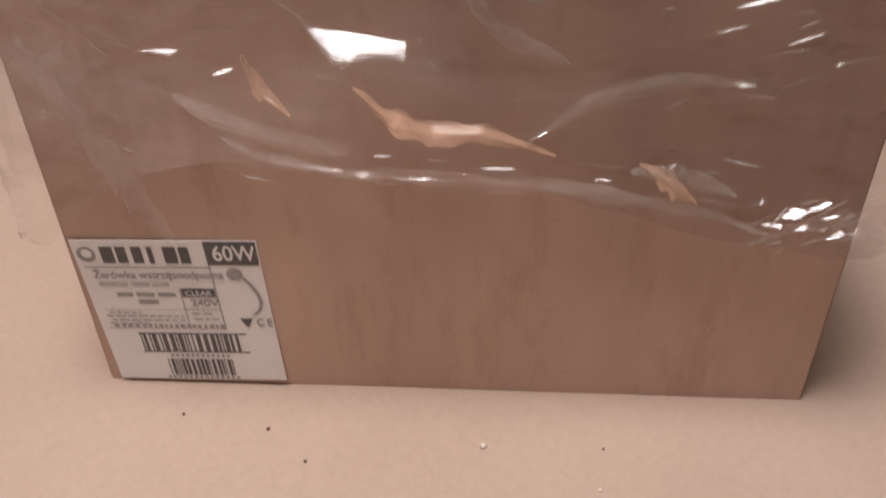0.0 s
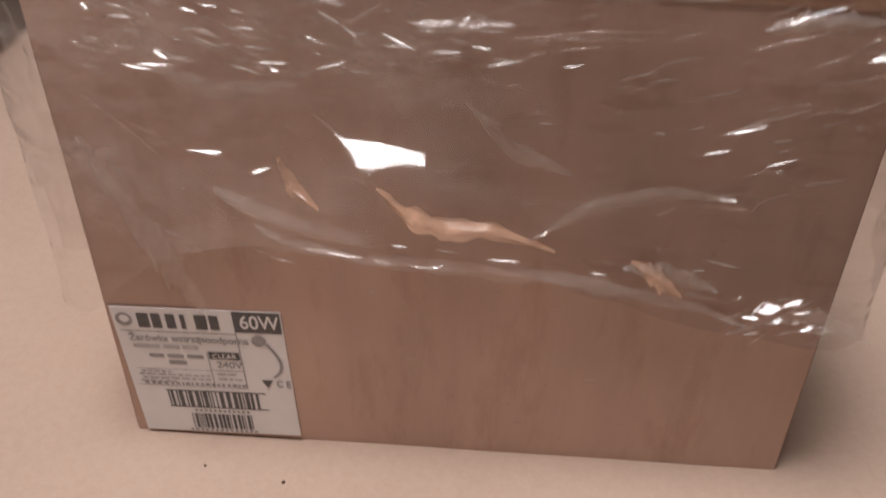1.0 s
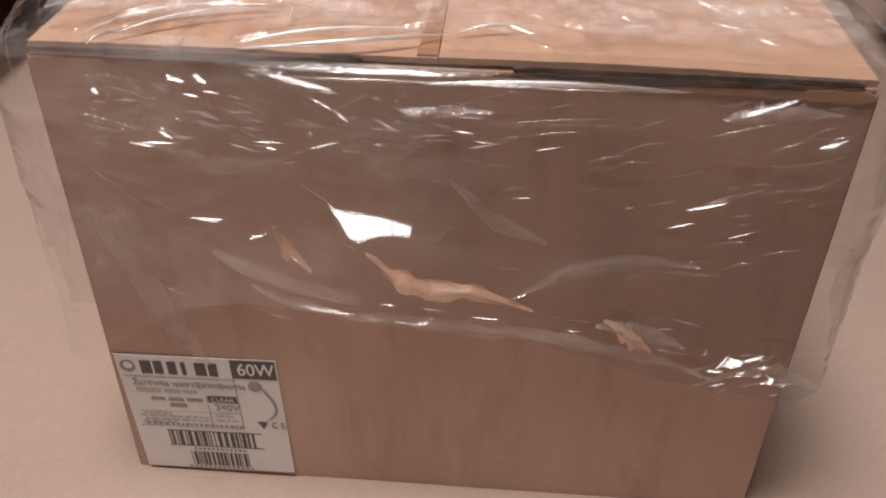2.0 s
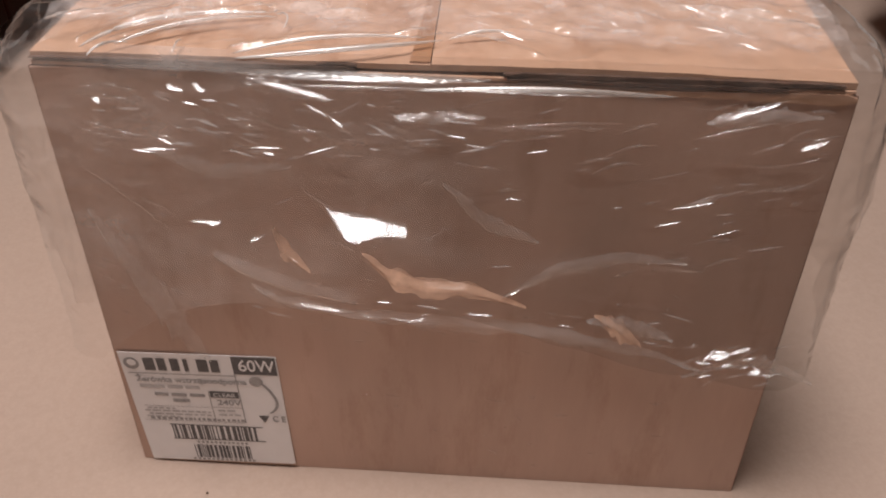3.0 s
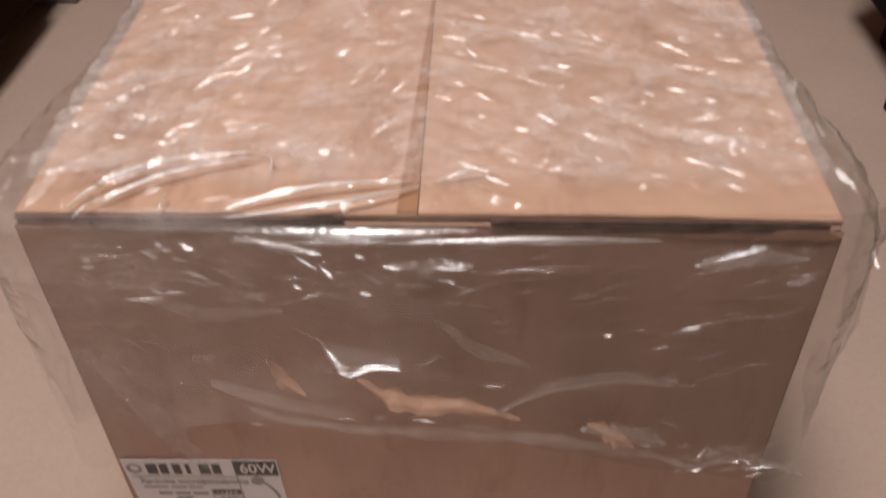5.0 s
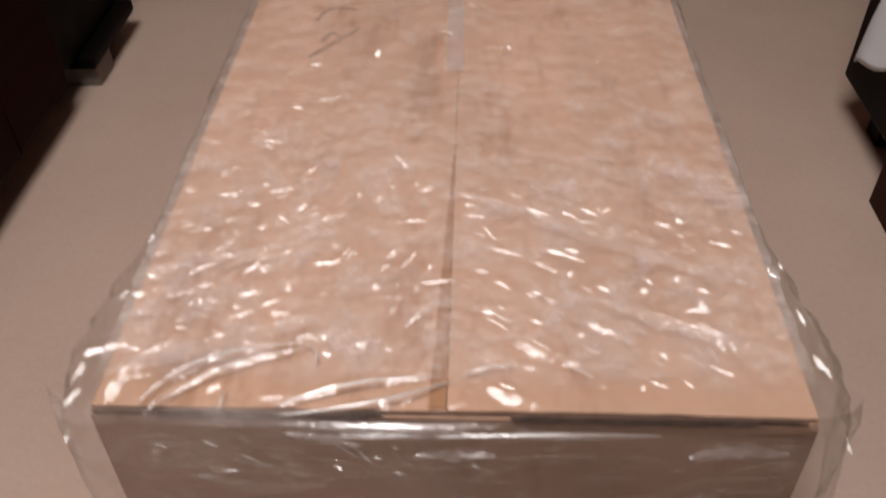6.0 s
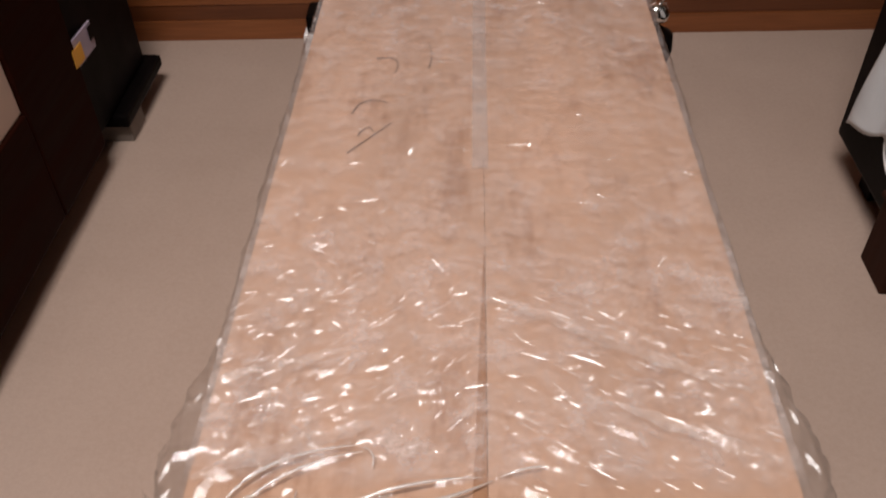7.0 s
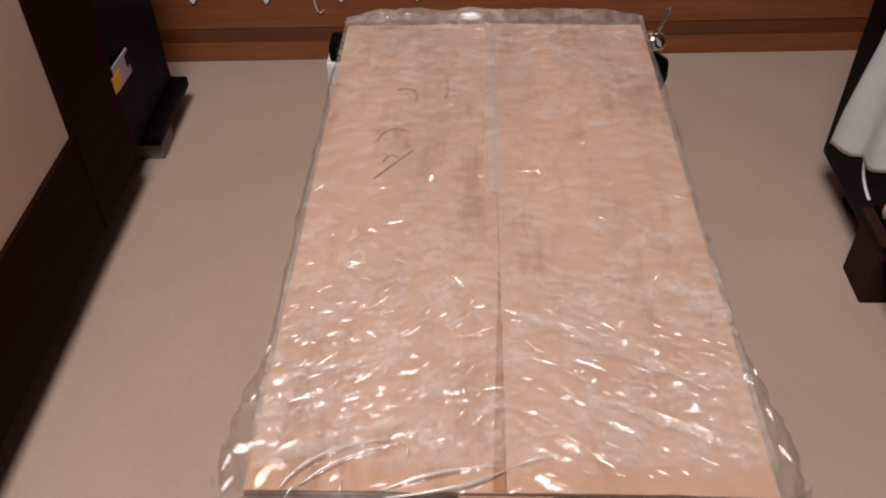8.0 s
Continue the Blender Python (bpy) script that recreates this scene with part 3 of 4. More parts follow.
label.matrix_world = pose(LX - 0.001, -0.0026, LZ - 0.0015, 0, -1.3, 0)


def ink(name, rects, material, lift=0.0003):
    """Printed bars: (u0, v0, u1, v1) in parts of the label, from its top left."""
    bm = bmesh.new()
    for u0, v0, u1, v1 in rects:
        q = [bm.verts.new((u * LW, -0.0004 - lift, -v * LH)) for u, v in ((u0, v0), (u0, v1), (u1, v1), (u1, v0))]
        bm.faces.new(q)
    ob = part(name, bm, material, label)
    return ob


def lettering(words, u, v, size, material, bold=0.0, squeeze=1.0, lift=0.0006):
    """Words of the label as flat letters; u, v: their left foot."""
    cu = bpy.data.curves.new("words", "FONT")
    cu.body, cu.size, cu.offset = words, size * LH, bold
    tmp = new("words", cu)
    me = bpy.data.meshes.new_from_object(tmp.evaluated_get(bpy.context.evaluated_depsgraph_get()))
    bpy.data.objects.remove(tmp)
    me.transform(Matrix.Translation((u * LW, -0.0004 - lift, -v * LH)) @ Matrix.Rotation(radians(90), 4, "X") @ Matrix.Diagonal((squeeze, 1, 1, 1)))
    me.materials.clear()
    me.materials.append(material)
    ob = new("lettering", me)
    ob.parent = label
    return ob


# brand bar: plain blocks in place of the name
for k, w in enumerate((0.070, 0.055, 0.055, 0.028, 0.070, 0.055)):
    ink("brand_block", [(0.150 + 0.085 * k, 0.040, 0.150 + 0.085 * k + w, 0.145)], m_ink)
ink("power_box", [(0.715, 0.005, 0.992, 0.155)], m_ink)
lettering("60W", 0.752, 0.122, 0.135, m_paper, 0.0002, 0.80)
ink("rule", [(0.03, 0.170, 0.72, 0.176), (0.715, 0.155, 0.722, 0.60), (0.52, 0.46, 0.715, 0.464), (0.515, 0.32, 0.521, 0.60), (0.04, 0.60, 0.72, 0.604), (0.06, 0.465, 0.515, 0.468)], m_ink_grey)
lettering("Żarówka wstrząsoodporna", 0.07, 0.243, 0.066, m_ink_grey, 0.00018, 0.93)
ink("faint_line", [(0.08, 0.275, 0.24, 0.302), (0.26, 0.275, 0.36, 0.302), (0.375, 0.275, 0.47, 0.302)], m_ink_light)
ink("type_line", [(0.16, 0.345, 0.25, 0.372), (0.27, 0.345, 0.37, 0.372), (0.39, 0.345, 0.49, 0.372), (0.27, 0.395, 0.38, 0.425)], m_ink_grey)
ink("clear_box", [(0.525, 0.315, 0.712, 0.372)], m_ink)
lettering("CLEAR", 0.545, 0.361, 0.05, m_paper, 0.00005, 0.95)
lettering("240V", 0.56, 0.435, 0.068, m_ink_grey, 0.0001, 1.05)
rs = random.Random(4)
small = []
for v, u0, u1 in ((0.48, 0.08, 0.28), (0.505, 0.06, 0.50), (0.535, 0.08, 0.50), (0.485, 0.55, 0.69), (0.525, 0.55, 0.70), (0.56, 0.06, 0.30)):
    u = u0
    while u < u1 - 0.02:
        w = rs.uniform(0.02, 0.06)
        small.append((u, v, min(u1, u + w), v + 0.014))
        u += w + 0.012
tagged(ink("small_print", small, m_ink_light), kind="stuff")
u, row = 0.08, []
while u < 0.70:
    w = rs.uniform(0.012, 0.028)
    row.append((u, 0.572, u + w, 0.594))
    u += w + rs.uniform(0.008, 0.02)
tagged(ink("code_line", row, m_ink_grey), kind="stuff")


def barcode(u0, u1, v0, v1, seed, narrow, frame_):
    r = random.Random(seed)
    u, bars = u0, []
    while u < u1 - 3 * narrow:
        w = narrow * r.choice((1, 1, 2, 3))
        bars.append((u, v0, u + w, v1))
        u += w + narrow * r.choice((1, 1, 2, 2))
    if frame_:
        bars += [(u0 - 0.01, v0 - 0.008, u1 + 0.01, v0), (u0 - 0.01, v1, u1 + 0.01, v1 + 0.008)]
    tagged(ink("barcode", bars, m_ink), kind="stuff")


barcode(0.205, 0.815, 0.645, 0.775, 3, 0.0085, True)
barcode(0.32, 0.735, 0.835, 0.965, 8, 0.0062, False)
tagged(ink("digits", [(0.35 + 0.03 * k, 0.798, 0.35 + 0.03 * k + 0.017, 0.818) for k in range(12)] + [(0.29 + 0.032 * k, 0.972, 0.29 + 0.032 * k + 0.018, 0.990) for k in range(14)], m_ink_grey), kind="stuff")

# drawing of a lamp with its lead, a triangle and the conformity mark
bm = bmesh.new()
bmesh.ops.create_circle(bm, cap_ends=True, segments=18, radius=0.042 * LH)
part("lamp_drawing", shifted(bm, Matrix.Translation((0.845 * LW, -0.0008, -0.215 * LH)) @ Matrix.Rotation(radians(90), 4, "X")), m_ink_grey, label)
bm = bmesh.new()
line = bend((0.875, 0.235, 0), (1.01, 0.42, 0), (0.885, 0.50, 0), 12)
for a, b in zip(line, line[1:]):
    bm.faces.new([bm.verts.new(((p.x + d) * LW, -0.0008, -p.y * LH)) for p, d in ((a, 0), (a, 0.02), (b, 0.02), (b, 0))])
part("lead_drawing", bm, m_ink_grey, label)
bm = bmesh.new()
bm.faces.new([bm.verts.new((u * LW, -0.0008, -v * LH)) for u, v in ((0.815, 0.525), (0.885, 0.525), (0.85, 0.59))])
part("triangle_mark", bm, m_ink, label)
lettering("C E", 0.905, 0.575, 0.075, m_ink_grey, 0.0002, 0.75)
bm = bmesh.new()
bmesh.ops.create_circle(bm, cap_ends=True, segments=20, radius=0.048 * LH)
part("round_mark", shifted(bm, Matrix.Translation((0.07 * LW, -0.0007, -0.09 * LH)) @ Matrix.Rotation(radians(90), 4, "X")), m_ink_grey, label)
bm = bmesh.new()
bmesh.ops.create_circle(bm, cap_ends=True, segments=20, radius=0.028 * LH)
part("round_mark", shifted(bm, Matrix.Translation((0.075 * LW, -0.0010, -0.08 * LH)) @ Matrix.Rotation(radians(90), 4, "X")), m_paper, label)

# ---- the clear wrap ----
wrap = tagged(thing("plastic_wrap"), "crumpled clear plastic film draped over the cardboard box", "plastic wrap")


def top_relief(x, y):
    """How far the film stands off the top at a place."""
    front = np.clip(1.12 - y / 0.36, 0.10, 1) * np.clip((y + 0.01) / 0.05, 0.35, 1)
    right = np.clip((x - 0.17) / 0.08, 0, 1)
    d = crumple(x, y, 0.0105, 24, 1) * (1 - right) + crumple(x, y, 0.0105, -22, 2) * right
    d = d * front
    d = d + crumple(x, y, 0.005, 8, 3, 0.10, 5) * np.clip(0.35 + 1.3 * field(x / 0.07, y / 0.07, 5), 0, 1) * front
    d = d + 0.0018 * crease(x, y, 70, 0.10, 0.045, 3)
    d = d + 0.0012 * field(x / 0.09, y / 0.11, 9)
    return d + 0.002


def top_folds(x, y):
    d = stroke(x, y, (0.030, -0.002), (0.050, 0.035), (0.120, 0.046), 0.006, 0.003)
    d = np.maximum(d, stroke(x, y, (0.046, 0.002), (0.075, 0.028), (0.122, 0.041), 0.006, 0.0025))
    d = np.maximum(d, stroke(x, y, (0.108, -0.003), (0.150, 0.016), (0.204, 0.022), 0.006, 0.003))
    d = np.maximum(d, stroke(x, y, (0.110, -0.008), (0.175, -0.004), (0.212, 0.020), 0.006, 0.003))
    d = np.maximum(d, stroke(x, y, (0.215, 0.02), (0.232, 0.012), (0.262, -0.002), 0.009, 0.003))
    return d


# the top, and a flank on either side, swept along the carton
def top_height(x, y):
    back_drop = np.clip((y - L - 0.004) / 0.02, 0, 1)
    return H + 0.0108 + top_relief(x, y) + top_folds(x, y) + (0.003 + 0.011 * np.clip(np.minimum(x, W - x) / 0.05, 0, 1) * (1 + 0.3 * field(x / 0.04, x * 0, 33))) * np.exp(-((y - L - 0.006) / 0.016) ** 2) - 0.03 * back_drop ** 2


yy = np.linspace(-0.004, L + 0.024, 340)
X, Y = np.meshgrid(np.linspace(0, W, 400), np.linspace(-0.004, L + 0.024, 660), indexing="ij")
sheet("top_sheet", X, Y + 0.002 * field(X / 0.05, Y / 0.2, 8), top_height(X, Y), m_film_top, wrap)
for side in (-1, 1):
    D, Y = np.meshgrid(np.linspace(0, 1, 110), yy, indexing="ij")
    fall = 0.135 + 0.05 * field(Y / 0.11, Y * 0, 25 + side) + 0.05 * np.exp(-((Y - 0.03) / 0.09) ** 2)
    over = D * fall
    if side < 0:
        slack = 0.006 + 0.022 * np.exp(-((Y - 0.055) / 0.060) ** 2) + 0.003 * np.exp(-((Y - 0.33) / 0.10) ** 2)
    else:
        slack = 0.004 + 0.020 * np.exp(-((Y - 0.050) / 0.065) ** 2) + 0.004 * np.exp(-((Y - 0.55) / 0.08) ** 2)
    loose = np.exp(-((Y - 0.05) / 0.07) ** 2)
    swell = slack * (1 - np.exp(-over / 0.016)) * np.clip(1 - (4.4 if side < 0 else 1.5) * over, 0.1, 1)
    ruck = crease(Y, over, 72, 0.20, 0.07, 21 + side) * 0.004 + crease(Y, over, 100, 0.09, 0.026, 24 + side) * (0.0012 + 0.003 * loose)
    ruck = ruck + crease(Y, over, 40, 0.05, 0.015, 27 + side) * (0.0004 + 0.0012 * loose)
    seam_x = np.full(Y.shape, 0.0 if side < 0 else W)
    gx = seam_x + side * (swell + ruck * np.clip(over / 0.015, 0, 1))
    gz = top_height(seam_x, Y) - np.clip(over - 0.3 * slack, 0, None) * 0.97 + 0.0015 * field(Y / 0.05, over / 0.05, 31) * np.clip(over / 0.01, 0, 1)
    sheet("side_sheet", gx, Y + 0.002 * field(seam_x / 0.05, Y / 0.2, 8) - 0.012 * loose * np.clip(over / 0.03, 0, 1), gz, m_flank, wrap)


# front: hangs from the top edge to a slanting hem
def hem_line(x):
    return 0.178 - 0.022 * np.clip((x - 0.1) / 0.16, 0, 2) - 0.020 * np.clip((x - 0.30) / 0.1, 0, 1) + 0.006 * np.sin(x * 31 + 1) - 0.066 * np.clip((0.115 - x) / 0.115, 0, 1) ** 1.8


n_x, n_z = 620, 300
X, V = np.meshgrid(np.linspace(-0.024, W + 0.022, n_x), np.linspace(0, 1, n_z), indexing="ij")
Zt = H + 0.013 + top_relief(np.clip(X, 0, W), X * 0) * 0.6
Zb = hem_line(X)
Z = Zt + (Zb - Zt) * V
tight = np.clip(V / 0.06, 0, 1)
d = 0.0016 * crease(X, Z, 12, 0.14, 0.050, 41) + 0.0012 * crease(X, Z, -20, 0.12, 0.044, 42) + 0.0004 * crease(X, Z, 18, 0.05, 0.020, 43)
d = d + 0.0004 * crease(X, Z, -50, 0.06, 0.020, 44) + 0.0016 * field(X / 0.07, Z / 0.06, 45)
d = d + stroke(X, Z, (0.085, 0.205), (0.11, 0.185), (0.165, 0.176), 0.006, 0.004)
d = d + stroke(X, Z, (0.25, 0.185), (0.29, 0.225), (0.36, 0.21), 0.010, 0.004)
Yf = -0.0055 - tight * (0.0035 + d) - 0.004 * np.clip((V - 0.9) / 0.1, 0, 1) * (1 + 0.6 * field(X / 0.03, V, 46))
corner = np.clip(-X / 0.024, 0, 1) + np.clip((X - W) / 0.022, 0, 1)
Yf = Yf + 0.012 * corner ** 2
sheet("front_sheet", X, Yf, Z, m_film, wrap).shadow_terminator_geometry_offset = 0.4

# rolled hem and loose doubled folds
def ribbon(name, pts, width, tilt, seed, material=m_fold, n=110, m=9):
    """A folded band of film along a line on the front, crimped across."""
    p = np.array(pts, float)
    k = np.linspace(0, len(p) - 1, n)
    i = np.clip(k.astype(int), 0, len(p) - 2)
    f = (k - i)[:, None]
    c = p[i] * (1 - f) + p[i + 1] * f
    c[1:-1] = (c[:-2] + c[1:-1] * 2 + c[2:]) / 4
    U, Q = np.meshgrid(np.linspace(0, 1, n), np.linspace(-1, 1, m), indexing="ij")
    w = width * (0.03 + 0.97 * np.sin(np.pi * U) ** 0.8) * (1 + 0.35 * field(U * 9, U * 0, seed))
    calm = 0.35 if material is m_reflection_fold else 1.0
    r = calm * (0.0022 * np.abs(field(U * 11 * calm, Q * 1.2, seed + 1)) + 0.0014 * np.abs(field(U * 26 * calm, Q * 2, seed + 2)))
    w = w * (0.7 + 0.8 * np.abs(field(U * 13 * calm, U * 0, seed + 4)))
    xs = c[:, 0][:, None] + 0 * Q
    zs_ = c[:, 1][:, None] + Q * w
    ys_ = -0.0135 + 0.6 * tilt * Q * w - 0.0020 * (1 - np.abs(Q)) - r
    return sheet(name, xs, ys_, zs_, material, wrap)


ribbon("rolled_hem", [(0.104, 0.186), (0.118, 0.175), (0.16, 0.166), (0.21, 0.163), (0.265, 0.161), (0.31, 0.152), (0.345, 0.145), (0.372, 0.134)], 0.0050, 0.6, 61)
ribbon("rolled_hem", [(0.362, 0.128), (0.385, 0.140), (0.405, 0.144), (0.425, 0.135), (0.44, 0.128)], 0.010, -0.8, 64)
# these three carry the carpet's reflection as tan colour
ribbon("loose_fold", [(0.120, 0.227), (0.124, 0.214), (0.139, 0.197)], 0.0042, 1.5, 67, n=24, material=m_reflection_fold)
ribbon("loose_fold", [(0.170, 0.212), (0.186, 0.195), (0.205, 0.188), (0.23, 0.189), (0.264, 0.178)], 0.0050, 1.5, 70, n=50, material=m_reflection_fold)
ribbon("loose_fold", [(0.304, 0.174), (0.320, 0.163), (0.334, 0.152)], 0.0045, 1.5, 73, n=24, material=m_reflection_fold)
ribbon("loose_fold", [(0.018, 0.235), (0.035, 0.19), (0.055, 0.15), (0.07, 0.12)], 0.016, 0.3, 76, m_film_veil)

ribbon("loose_fold", [(0.19, 0.300), (0.21, 0.2985), (0.236, 0.301)], 0.0030, 0.8, 79, n=30)
ribbon("loose_fold", [(0.118, 0.318), (0.14, 0.311), (0.158, 0.307)], 0.0030, 0.8, 82, n=30)
ribbon("loose_fold", [(0.345, 0.303), (0.366, 0.307), (0.40, 0.308)], 0.0045, 0.8, 85, n=30)
ribbon("loose_fold", [(0.25, 0.185), (0.28, 0.208), (0.315, 0.218), (0.35, 0.216)], 0.0045, 0.4, 88, m_film_veil, n=50)

ribbon("loose_fold", [(0.215, 0.262), (0.238, 0.238), (0.268, 0.226)], 0.0060, 0.3, 91, m_film_veil, n=50)
ribbon("loose_fold", [(0.060, 0.275), (0.095, 0.262), (0.135, 0.268)], 0.0055, 0.3, 97, m_film_veil, n=50)
ribbon("loose_fold", [(0.300, 0.170), (0.325, 0.168), (0.352, 0.158)], 0.0060, 0.5, 99, n=40)

# facets of the film, placed and turned to glint at the camera
def glint_normal(p, on):
    """The normal of a scrap that glints at the camera: about half way between lamp and camera, as a linear fit."""
    if on == "front":
        return Vector((0.02 - 1.4 * (p.x - 0.169), -0.40 - 0.5 * p.z, 0.85)).normalized()
    return Vector((-0.07 - 1.1 * (p.x - 0.2), -0.38 - 0.55 * p.y, 0.90)).normalized()


def facet(x, v, w, h, angle, on, seed, blunt=0.35, jitter=0.045, drop=0.0):
    """A small flat facet of the film, pointed at one end and turned to glint at the camera."""
    r = random.Random(seed)
    mid = Vector((x, -0.0135 - 0.25 * h, v)) if on == "front" else Vector((x, v, H + 0.0165 + 0.2 * h - drop))
    nrm = glint_normal(mid, on)
    nrm = (nrm + Vector((r.uniform(-1, 1), r.uniform(-1, 1), r.uniform(-1, 1))) * jitter).normalized()
    a = radians(angle)
    ax = Vector((math.cos(a), 0, math.sin(a))) if on == "front" else Vector((math.cos(a), math.sin(a), 0))
    ax = (ax - nrm * ax.dot(nrm)).normalized()
    az = nrm.cross(ax)
    if az.z + (az.y if on == "top" else 0) < 0:
        az = -az
    n, k = 24, 8
    U, Q = np.meshgrid(np.linspace(0, 1, n), np.linspace(-0.5, 0.5, k), indexing="ij")
    stretch = 1.0 / max(0.35, abs(az.z) if on == "front" else abs(az.y))
    tall = 0.62 * h * stretch
    brk = sorted(r.uniform(0.15, 0.85) for _ in range(3))
    upper = np.interp(U, [0, *brk, 1], [0, *(r.uniform(0.15, 0.55) for _ in range(3)), r.uniform(0, blunt)])
    lower = np.interp(U, [0, brk[0], brk[2], 1], [-0.02, -r.uniform(0.1, 0.5), -r.uniform(0.2, 0.55), -r.uniform(0, blunt)])
    pu, pz = w * (U - 0.5), tall * (lower + (upper - lower) * (Q + 0.5))
    pn = 0.02 * h * np.abs(U - brk[1]) / 0.5 + 0.02 * h * np.abs(field(U * 3.5, Q * 2.5, seed))
    P = [mid[i] + ax[i] * pu + az[i] * pz + nrm[i] * pn for i in range(3)]
    return sheet("facet", P[0], P[1], P[2], m_facet if on == "front" else m_facet_top, wrap)


def pouch():
    """The large taut flap of film that stands out from the front, drawn to a point at one end and pleated at the other;
    its outline and turn are fitted to the camera's view.
    """
    tip = Vector((0.1480, -0.0070, 0.2400))
    nrm = glint_normal(tip + Vector((0.025, 0, -0.01)), "front")
    ax = (Vector((1, 0, 0)) - nrm * nrm.x).normalized()
    az = nrm.cross(ax)
    az = az if az.z > 0 else -az
    U, Q = np.meshgrid(np.linspace(0, 1, 90), np.linspace(0, 1, 30), indexing="ij")
    pu = 0.0475 * U
    upper = np.interp(U, [0, 0.25, 0.59, 1], [0, -0.0055, -0.0100, -0.0145])
    lower = np.interp(U, [0, 0.12, 0.31, 0.43, 0.65, 0.85, 1], [-0.0004, -0.0150, -0.0320, -0.0360, -0.0292, -0.0284, -0.0290])
    pz = 0.64 * (upper + (lower - upper) * Q)
    pleat = np.zeros(U.shape)
    for at, lean, deep in ((0.34, 0.10, 0.0009), (0.47, -0.06, 0.0012), (0.62, 0.03, 0.0007), (0.80, -0.02, 0.0014), (0.90, 0.03, 0.0010)):
        pleat = np.maximum(pleat, 0.14 * deep * np.clip(1 - np.abs(U - at - lean * Q) / 0.016, 0, 1) * np.clip(Q * 1.6, 0, 1))
    pn = 0.0003 * np.abs(2 * Q - 1) ** 3 - pleat + 0.0001 * field(U * 3, Q * 2, 4)
    P = [tip[i] + ax[i] * pu + az[i] * pz + nrm[i] * pn for i in range(3)]
    sheet("taut_flap", P[0], P[1], P[2], m_facet, wrap)


pouch()


def edge_band(x0, x1, y, z, wide, seed):
    """A band of film bent gently over the front edge of the carton, whitened to carry its highlight; its bend is fitted
    to the camera's view.
    """
    U, Q = np.meshgrid(np.linspace(0, 1, 120), np.linspace(-0.5, 0.5, 14), indexing="ij")
    lean = 0.46 + 0.30 * (-Q) + 0.05 * field(U * 5, Q, seed)
    w = wide * (0.12 + 0.88 * np.sin(np.pi * U) ** 0.6) * (1 + 0.45 * field(U * 7, U * 0, seed + 1))
    run = Q * w
    xs = x0 + (x1 - x0) * U
    ys_ = y + run * np.cos(lean) + 0.003 * np.sin(math.pi * U) * -1
    zs_ = z + run * np.sin(lean) + 0.0004 * np.abs(field(U * 22, Q * 1.2, seed + 2)) + 0.002 * np.sin(math.pi * U * 0.9)
    sheet("taut_band", xs, ys_, zs_, m_band, wrap)


edge_band(0.110, 0.238, -0.0075, H + 0.0035, 0.0062, 510)
edge_band(0.205, 0.330, -0.0085, H - 0.0010, 0.0030, 520)
# on the front: across, up, width, height, slant
front_facets = ((0.083, 0.229, 0.017, 0.005, 5), (0.038, 0.302, 0.005, 0.003, -50), (0.080, 0.310, 0.009, 0.004, -35),
                (0.092, 0.311, 0.008, 0.004, -50), (0.200, 0.163, 0.010, 0.003, 28), (0.144, 0.169, 0.034, 0.003, -9),
                (0.381, 0.147, 0.012, 0.007, 25), (0.372, 0.140, 0.010, 0.004, -20), (0.393, 0.151, 0.012, 0.003, 35), (0.387, 0.138, 0.007, 0.003, 60), (0.399, 0.145, 0.009, 0.003, 8), (0.404, 0.134, 0.009, 0.004, 40), (0.366, 0.309, 0.026, 0.003, 24), (0.400, 0.292, 0.014, 0.003, 25),
                (0.111, 0.219, 0.010, 0.003, 42), (0.140, 0.312, 0.034, 0.004, -17), (0.346, 0.253, 0.022, 0.002, 14))
for k, (x, v, w, h, a) in enumerate(front_facets):
    facet(x, v, w, 0.65 * h, a, "front", 101 + k)
# on the top: across, along, width, depth, slant
top_left = ((0.033, 0.033, 0.024, 0.010, 32), (0.018, 0.003, 0.026, 0.011, 62), (0.074, 0.004, 0.011, 0.008, 40), (0.120, 0.043, 0.013, 0.007, 22),
            (0.108, -0.001, 0.018, 0.005, 12), (0.125, 0.107, 0.024, 0.008, 15), (0.056, 0.112, 0.017, 0.004, 24), (0.089, 0.151, 0.013, 0.005, -35),
            (0.100, 0.301, 0.024, 0.004, 10), (0.077, 0.288, 0.011, 0.008, -10), (0.065, 0.239, 0.011, 0.005, 15), (0.043, 0.176, 0.020, 0.005, 6),
            (0.053, 0.149, 0.011, 0.004, 14), (0.135, 0.374, 0.010, 0.005, 75), (0.100, 0.062, 0.010, 0.005, 20))
top_right = ((0.214, -0.004, 0.014, 0.004, 18), (0.240, 0.387, 0.032, 0.004, 0), (0.253, 0.386, 0.006, 0.006, 60), (0.306, 0.439, 0.009, 0.004, 0),
             (0.365, 0.153, 0.009, 0.006, -25), (0.243, 0.121, 0.030, 0.004, -18), (0.305, 0.088, 0.013, 0.004, -28), (0.366, 0.024, 0.018, 0.004, -28),
             (0.319, 0.010, 0.005, 0.005, 30), (0.220, 0.168, 0.014, 0.004, -8), (0.285, 0.100, 0.006, 0.005, 50), (0.242, 0.010, 0.012, 0.003, -20))
for k, (x, v, w, h, a) in enumerate(top_left + top_right):
    facet(x, v, 0.8 * w, 0.7 * h, a, "top", 200 + k)


